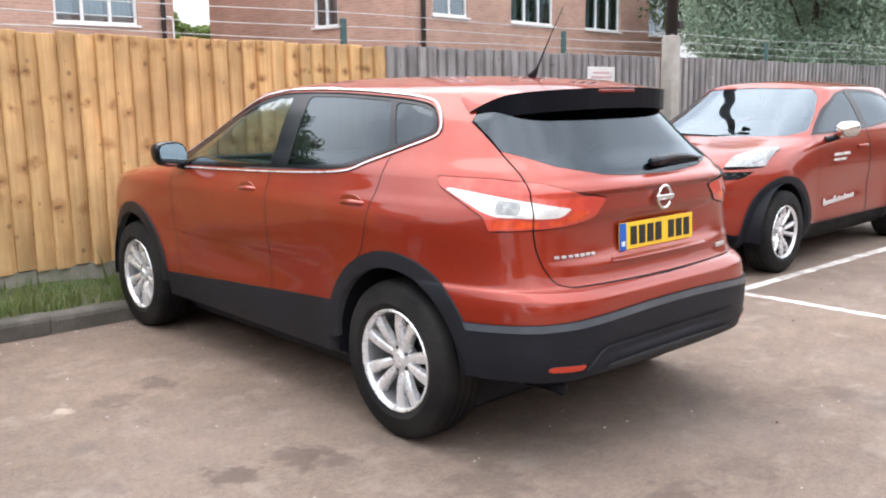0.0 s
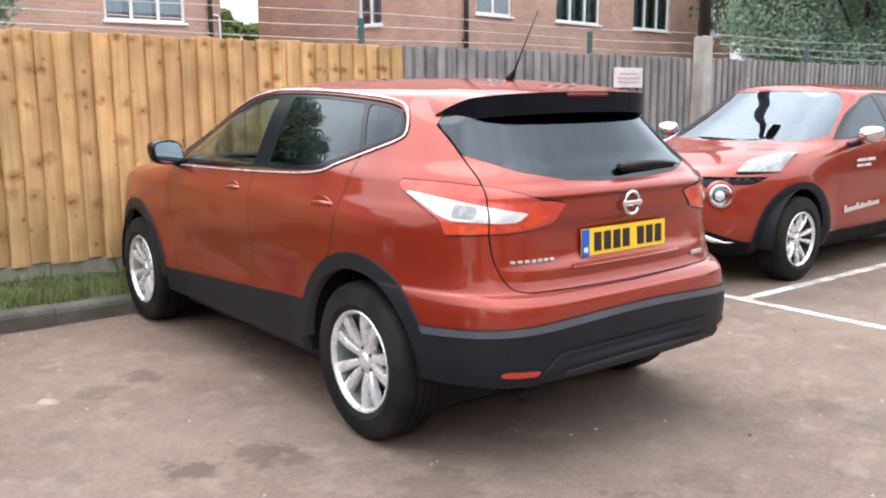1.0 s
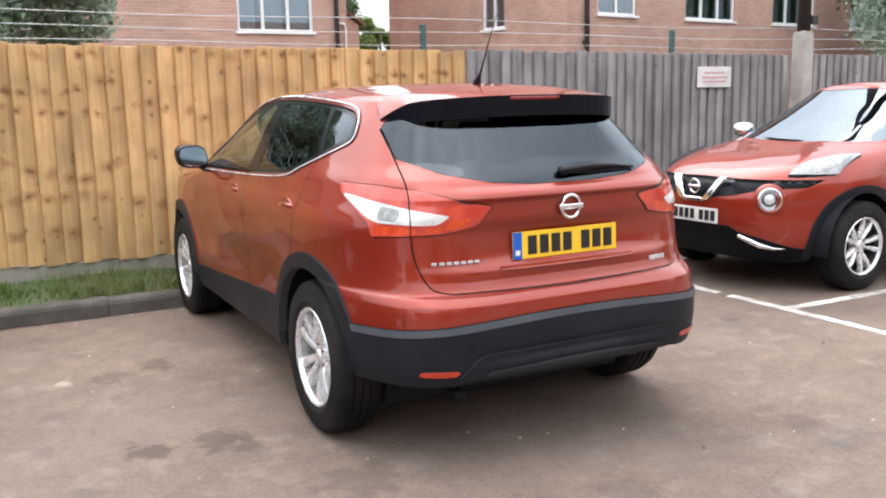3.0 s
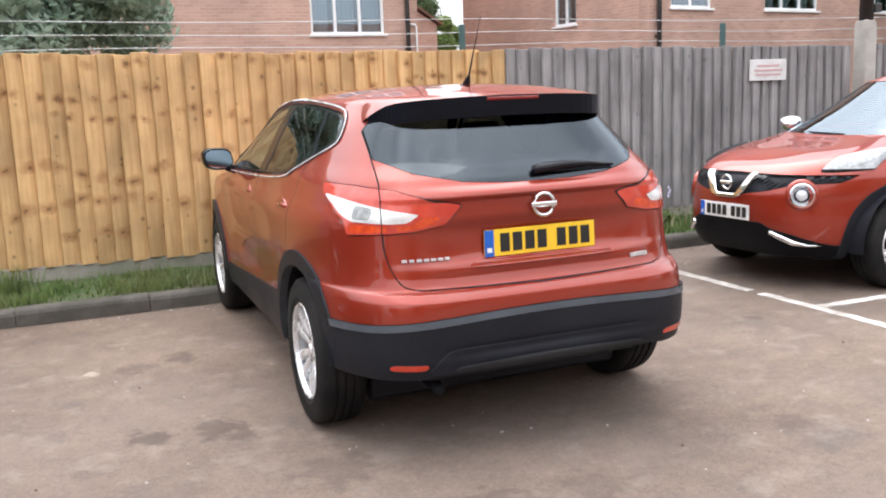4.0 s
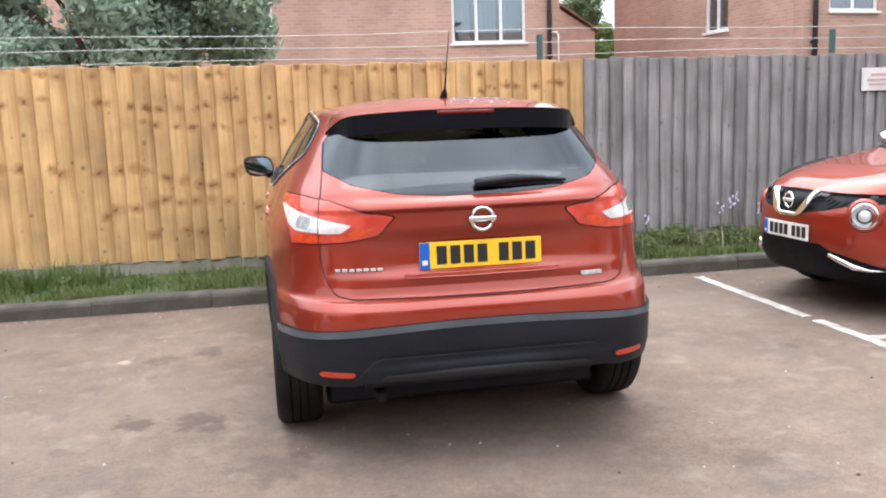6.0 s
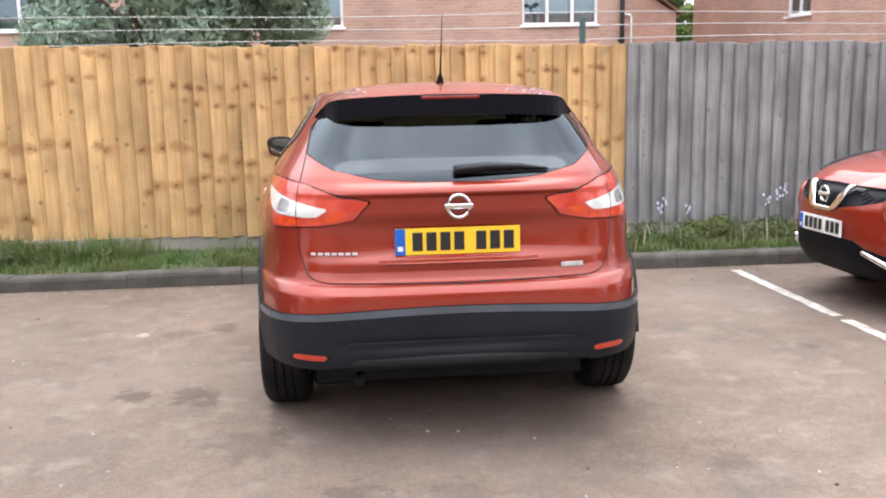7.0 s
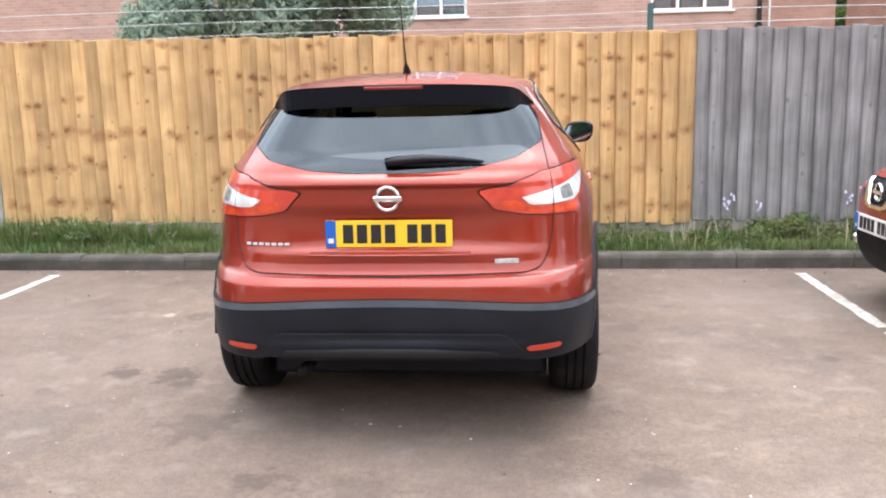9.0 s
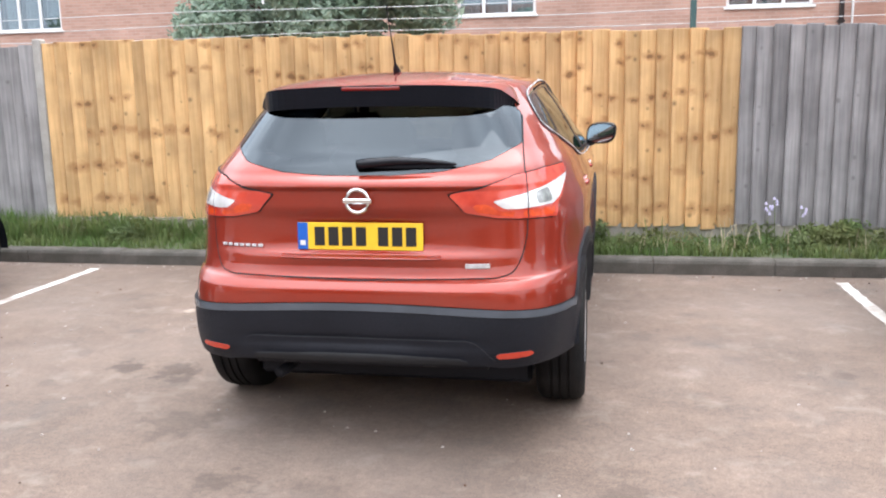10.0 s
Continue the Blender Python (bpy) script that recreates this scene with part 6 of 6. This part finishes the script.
def small_suv():
    skin = CarSkin(SMALL_SUV_LEVELS, 1.2, SMALL_SUV_ROOF, 2.53, 0.335, 0.020, ((2.53, 0.86, 0.45, 0.16, 0.020), (0.0, 0.86, 0.45, 0.16, 0.025), (1.3, 0.60, 0.6, 0.12, -0.02)))
    car = thing("small_suv_car", "copper-red small sport utility car with chrome grille bars", "car", pose(9.47, 4.45, 0, 0, 0, 91.5))
    P = M["paint"]
    whole = Patch.whole(skin, 420, 6, 18)
    dlo = side_shape([(1.95, 1.085), (1.0, 1.105), (0.2, 1.16), (-0.05, 1.26), (0.05, 1.40), (0.4, 1.455), (0.95, 1.47), (1.22, 1.43), (1.55, 1.30)])
    fw = side_shape([(1.86, 1.105), (0.98, 1.125), (1.0, 1.445), (1.20, 1.41), (1.52, 1.285)])
    rw = side_shape([(0.86, 1.13), (0.22, 1.18), (0.02, 1.27), (0.09, 1.385), (0.4, 1.43), (0.88, 1.445)])
    screen = end_shape([(0, 1.49), (0.50, 1.475), (0.57, 1.42), (0.65, 1.28), (0.73, 1.12), (0.66, 1.085), (0, 1.072)], rear=False, limit=1.28)
    arch_in, arch_out = arches(skin, 0.395), arches(skin, 0.45)
    intake = end_shape([(0, 0.505), (0.33, 0.500), (0.40, 0.462), (0.48, 0.440), (0.54, 0.420), (0.61, 0.385), (0.67, 0.350), (0.75, 0.322), (0.75, 0.15), (0, 0.15)], rear=False, limit=2.9)
    low = either(lambda p: p[:, 2] - np.where(p[:, 1] > 2.9, 0.315, 0.345), intake)
    grille = end_shape([(0, 0.85), (0.30, 0.845), (0.60, 0.84), (0.745, 0.835), (0.70, 0.785), (0.52, 0.775), (0.36, 0.73), (0.0, 0.675)], rear=False, limit=2.6)
    fog = lambda s: corner_shape([(0.70 + 0.110 * math.cos(a), 0.695 + 0.088 * math.sin(a)) for a in np.linspace(0, 2 * math.pi, 25)[:-1]], rear=False, start=3.38, limit=2.6, side=s)
    top_lamp = lambda p: np.where((p[:, 1] < 2.0), 0.3, distance(np.stack([np.abs(p[:, 0]), p[:, 1]], 1), np.array([(0.60, 3.12), (0.70, 3.00), (0.77, 2.74), (0.755, 2.46), (0.69, 2.60), (0.60, 2.90)])) + np.where(p[:, 2] < 0.86, 0.3, 0))
    doors = [side_shape([(0.93, 0.36), (0.93, 1.2), (1.90, 1.2), (1.96, 1.0), (1.94, 0.36)]), side_shape([(0.915, 0.36), (0.915, 1.2), (0.02, 1.22), (0.10, 0.95), (0.30, 0.72), (0.46, 0.36)])]
    shell = whole.outside(either(dlo, screen)).outside(either(low, arch_out), 0.001)
    part("body", shell.outside(either(grille, fog(0), top_lamp, *doors), 0.002).mesh("body", P), car)
    for s in (-1, 1):
        half = whole.cut(lambda p: -p[:, 0] * s)
        for nm, d in zip(("front_door", "rear_door"), doors):
            dd = part(nm, shell.cut(lambda p: -p[:, 0] * s).within(d, 0.002).mesh(nm, P), car)
            if nm == "front_door":
                bar = [(s * 0.865, 1.02, 0.965), (s * 0.892, 1.04, 0.968), (s * 0.895, 1.11, 0.968), (s * 0.892, 1.18, 0.965), (s * 0.865, 1.20, 0.962)]
                part("door_handle", tube("door_handle", bar, 0.012, P, 10), dd)
                for j, (yy, zz, wd, hh) in enumerate(((1.64, 0.915, 0.17, 0.024), (1.47, 0.916, 0.13, 0.024), (1.66, 0.870, 0.13, 0.020), (1.53, 0.871, 0.10, 0.020))):
                    part("lettering_bar", box_mesh("lettering_bar", (0.004, wd, hh), M["sign"], 0.0), dd, at=pose(s * 0.885, yy, zz))
        for i in range(15):
            tall = (0.058, 0.034, 0.036, 0.034, 0.036, 0.058, 0.034, 0.046, 0.036, 0.034, 0.050, 0.036, 0.034, 0.034, 0.036)[i]
            part("lettering_bar", box_mesh("lettering_bar", (0.004, 0.026, tall), M["sign"], 0.0), car, at=pose(s * 0.868, 1.84 - i * 0.042, 0.485 + tall / 2 + 0.002 * i))
        part("window_frame", half.within(dlo).outside(either(fw, rw)).mesh("window_frame", M["gloss_black"], -0.001, 0.01), car)
        part("front_window", half.within(fw).mesh("front_window", M["privacy"], -0.004, 0), car)
        part("rear_window", half.within(rw).mesh("rear_window", M["privacy"], -0.004, 0), car)
        for y in (0.0, 2.53):
            part("arch_cladding", half.within(one_arch(skin, 0.45, y, s)).outside(arch_in).cut(lambda p: 0.24 - p[:, 2]).mesh("arch_cladding", M["plastic"], 0.012, 0.04), car)
        round_headlamp(car, on_tail(skin, s * 0.570, 0.706, 0.0, True))
        wing_lamp = part("bonnet_lamp", half.within(top_lamp).mesh("bonnet_lamp", M["wing_lens"], 0.020, 0.03), car, "long clear lamp on top of the wing")
        part("lamp_reflector", half.within(top_lamp, 0.026).mesh("lamp_reflector", M["lamp_grey"], 0.023, 0.006), wing_lamp)
        blade = [(s * 0.40, 3.340, 0.435), (s * 0.54, 3.255, 0.365), (s * 0.605, 3.185, 0.345), (s * 0.66, 3.10, 0.345)]
        part("bumper_blade", tube("bumper_blade", blade, [0.020, 0.022, 0.009, 0.005], M["chrome"], 8), car)
        vbar = [oval((s * xx, yy, zz), (0.035, 0, 0), (0, 0.010, 0.0), 8, 3) for xx, yy, zz in ((0.10, 3.395, 0.680), (0.14, 3.388, 0.71), (0.215, 3.345, 0.83), (0.23, 3.32, 0.855))]
        part("grille_bar", loft("grille_bar", vbar, M["chrome"]), car, "bright chrome grille bar")
        door_mirror(car, s * 0.985, 1.72, 1.13, s, M["chrome"], 1.75)
    part("grille_bar", box_mesh("grille_bar", (0.20, 0.02, 0.03), M["chrome"], 0.006), car, at=pose(0, 3.392, 0.680))
    ring = [(0.05 * math.cos(a), 3.382, 0.775 + 0.05 * math.sin(a)) for a in np.linspace(0, 2 * math.pi, 33)]
    bd = part("badge", tube("badge", ring, 0.009, M["chrome"], 8), car)
    part("badge_bar", box_mesh("badge_bar", (0.125, 0.012, 0.02), M["chrome"], 0.003), bd, at=pose(0, 3.386, 0.775))
    part("grille", whole.within(grille, 0.003).mesh("grille", M["plastic"], -0.020, 0.02), car)
    slant = lambda k: (lambda p: np.abs(np.mod(p[:, 0] + k * (p[:, 2] - 0.7) * 1.1, 0.046) - 0.023) - 0.0042)
    part("grille_mesh", whole.within(grille, 0.004).within(either(slant(1), slant(-1))).mesh("grille_mesh", M["gloss_black"], -0.006, 0.010), car, "dark diamond mesh of the grille")
    trim = whole.within(low, 0.001).outside(arch_out)
    part("front_trim", trim.cut(lambda p: np.maximum(2.6 - p[:, 1], 0.255 - p[:, 2])).mesh("front_trim", M["low_trim"], 0.004, 0.03), car)
    part("rear_trim", trim.cut(lambda p: p[:, 1]).mesh("rear_trim", M["low_trim"], 0.004, 0.03), car)
    for s in (-1, 1):
        part("sill_trim", trim.cut(lambda p: np.maximum(-p[:, 0] * s, np.abs(p[:, 1] - 1.3) - 1.2)).mesh("sill_trim", M["low_trim"], 0.004, 0.03), car)
    part("windscreen", whole.within(screen).mesh("windscreen", M["screen"], -0.004, 0), car)
    part("wiper", tube("wiper", [(-0.1, 2.30, 1.075), (0.2, 2.29, 1.085), (0.55, 2.17, 1.09)], 0.010, M["plastic"], 6), car)
    plate(car, pose(0.0, 3.402, 0.565, 0, 0, 180), M["plate_white"], M["black_ink"], 2)
    part("underbody", box_mesh("underbody", (1.15, 3.5, 0.08), M["plastic"], 0.02, (0, 1.25, 0.25)), car)
    wheel_wells(car, skin, 0.40)
    for y in (0.0, 2.53):
        for s in (-1, 1):
            wheel(car, s * 0.765, y, 0.335, s, 0.335, 0.216, 5, M["alloy"], M["alloy_dark"], stout=0.68)
    cabin(car, skin, (0.95, 0.15), whole, either(dlo, screen, grille, arches(skin, 0.44)), 0.34)


small_suv()


def plain_car(at, paint, label):
    """A parked car of which little shows."""
    skin = CarSkin(SMALL_SUV_LEVELS, 1.2, SMALL_SUV_ROOF, 2.53, 0.335, 0.012)
    car = thing("parked_car", label, "car", at)
    whole = Patch.whole(skin, 260, 4, 12)
    dlo = side_shape([(1.95, 1.085), (1.0, 1.105), (0.2, 1.16), (-0.05, 1.26), (0.05, 1.40), (0.4, 1.455), (0.95, 1.47), (1.22, 1.43), (1.55, 1.30)])
    screen = end_shape([(0, 1.49), (0.50, 1.475), (0.57, 1.42), (0.65, 1.28), (0.73, 1.12), (0.66, 1.085), (0, 1.072)], rear=False, limit=1.28)
    back_glass = end_shape([(0, 1.50), (0.55, 1.47), (0.60, 1.22), (0.5, 1.14), (0, 1.12)], limit=-0.1)
    arch_in = arches(skin, 0.395)
    lamp = corner_shape([(0.55, 1.05), (1.1, 1.04), (1.05, 0.90), (0.6, 0.86)])
    low = lambda p: p[:, 2] - 0.34
    part("body", whole.outside(either(dlo, screen, back_glass, arch_in, low, lamp), 0.001).mesh("body", paint), car)
    part("lower_trim", whole.within(low, 0.001).outside(arch_in).mesh("lower_trim", M["plastic"], 0.004, 0.02), car)
    part("windscreen", whole.within(screen).mesh("windscreen", M["glass"], -0.004, 0), car)
    part("rear_screen", whole.within(back_glass).mesh("rear_screen", M["privacy"], -0.004, 0), car)
    for s in (-1, 1):
        half = whole.cut(lambda p: -p[:, 0] * s)
        part("side_window", half.within(dlo).mesh("side_window", M["privacy"], -0.004, 0), car)
        part("tail_lamp", half.within(lamp, 0.002).mesh("tail_lamp", M["lamp_red"], 0.004, 0.02), car)
        door_mirror(car, s * 0.985, 1.72, 1.13, s, paint, 1.75)
        for y in (0.0, 2.53):
            wheel(car, s * 0.765, y, 0.335, s, 0.335, 0.216, 5, M["alloy"], M["alloy_dark"])
    part("underbody", box_mesh("underbody", (1.15, 3.5, 0.08), M["plastic"], 0.02, (0, 1.25, 0.25)), car)
    wheel_wells(car, skin, 0.40)
    cabin(car, skin, (0.95, 0.15), whole, either(dlo, screen, back_glass, arches(skin, 0.44)), 0.34)


plain_car(pose(15.4, 4.3, 0, 0, 0, 91), M["white_paint"], "white parked car behind the small red one")
plain_car(pose(-1.18, 2.05, 0), M["black_paint"], "black parked car facing the fence")
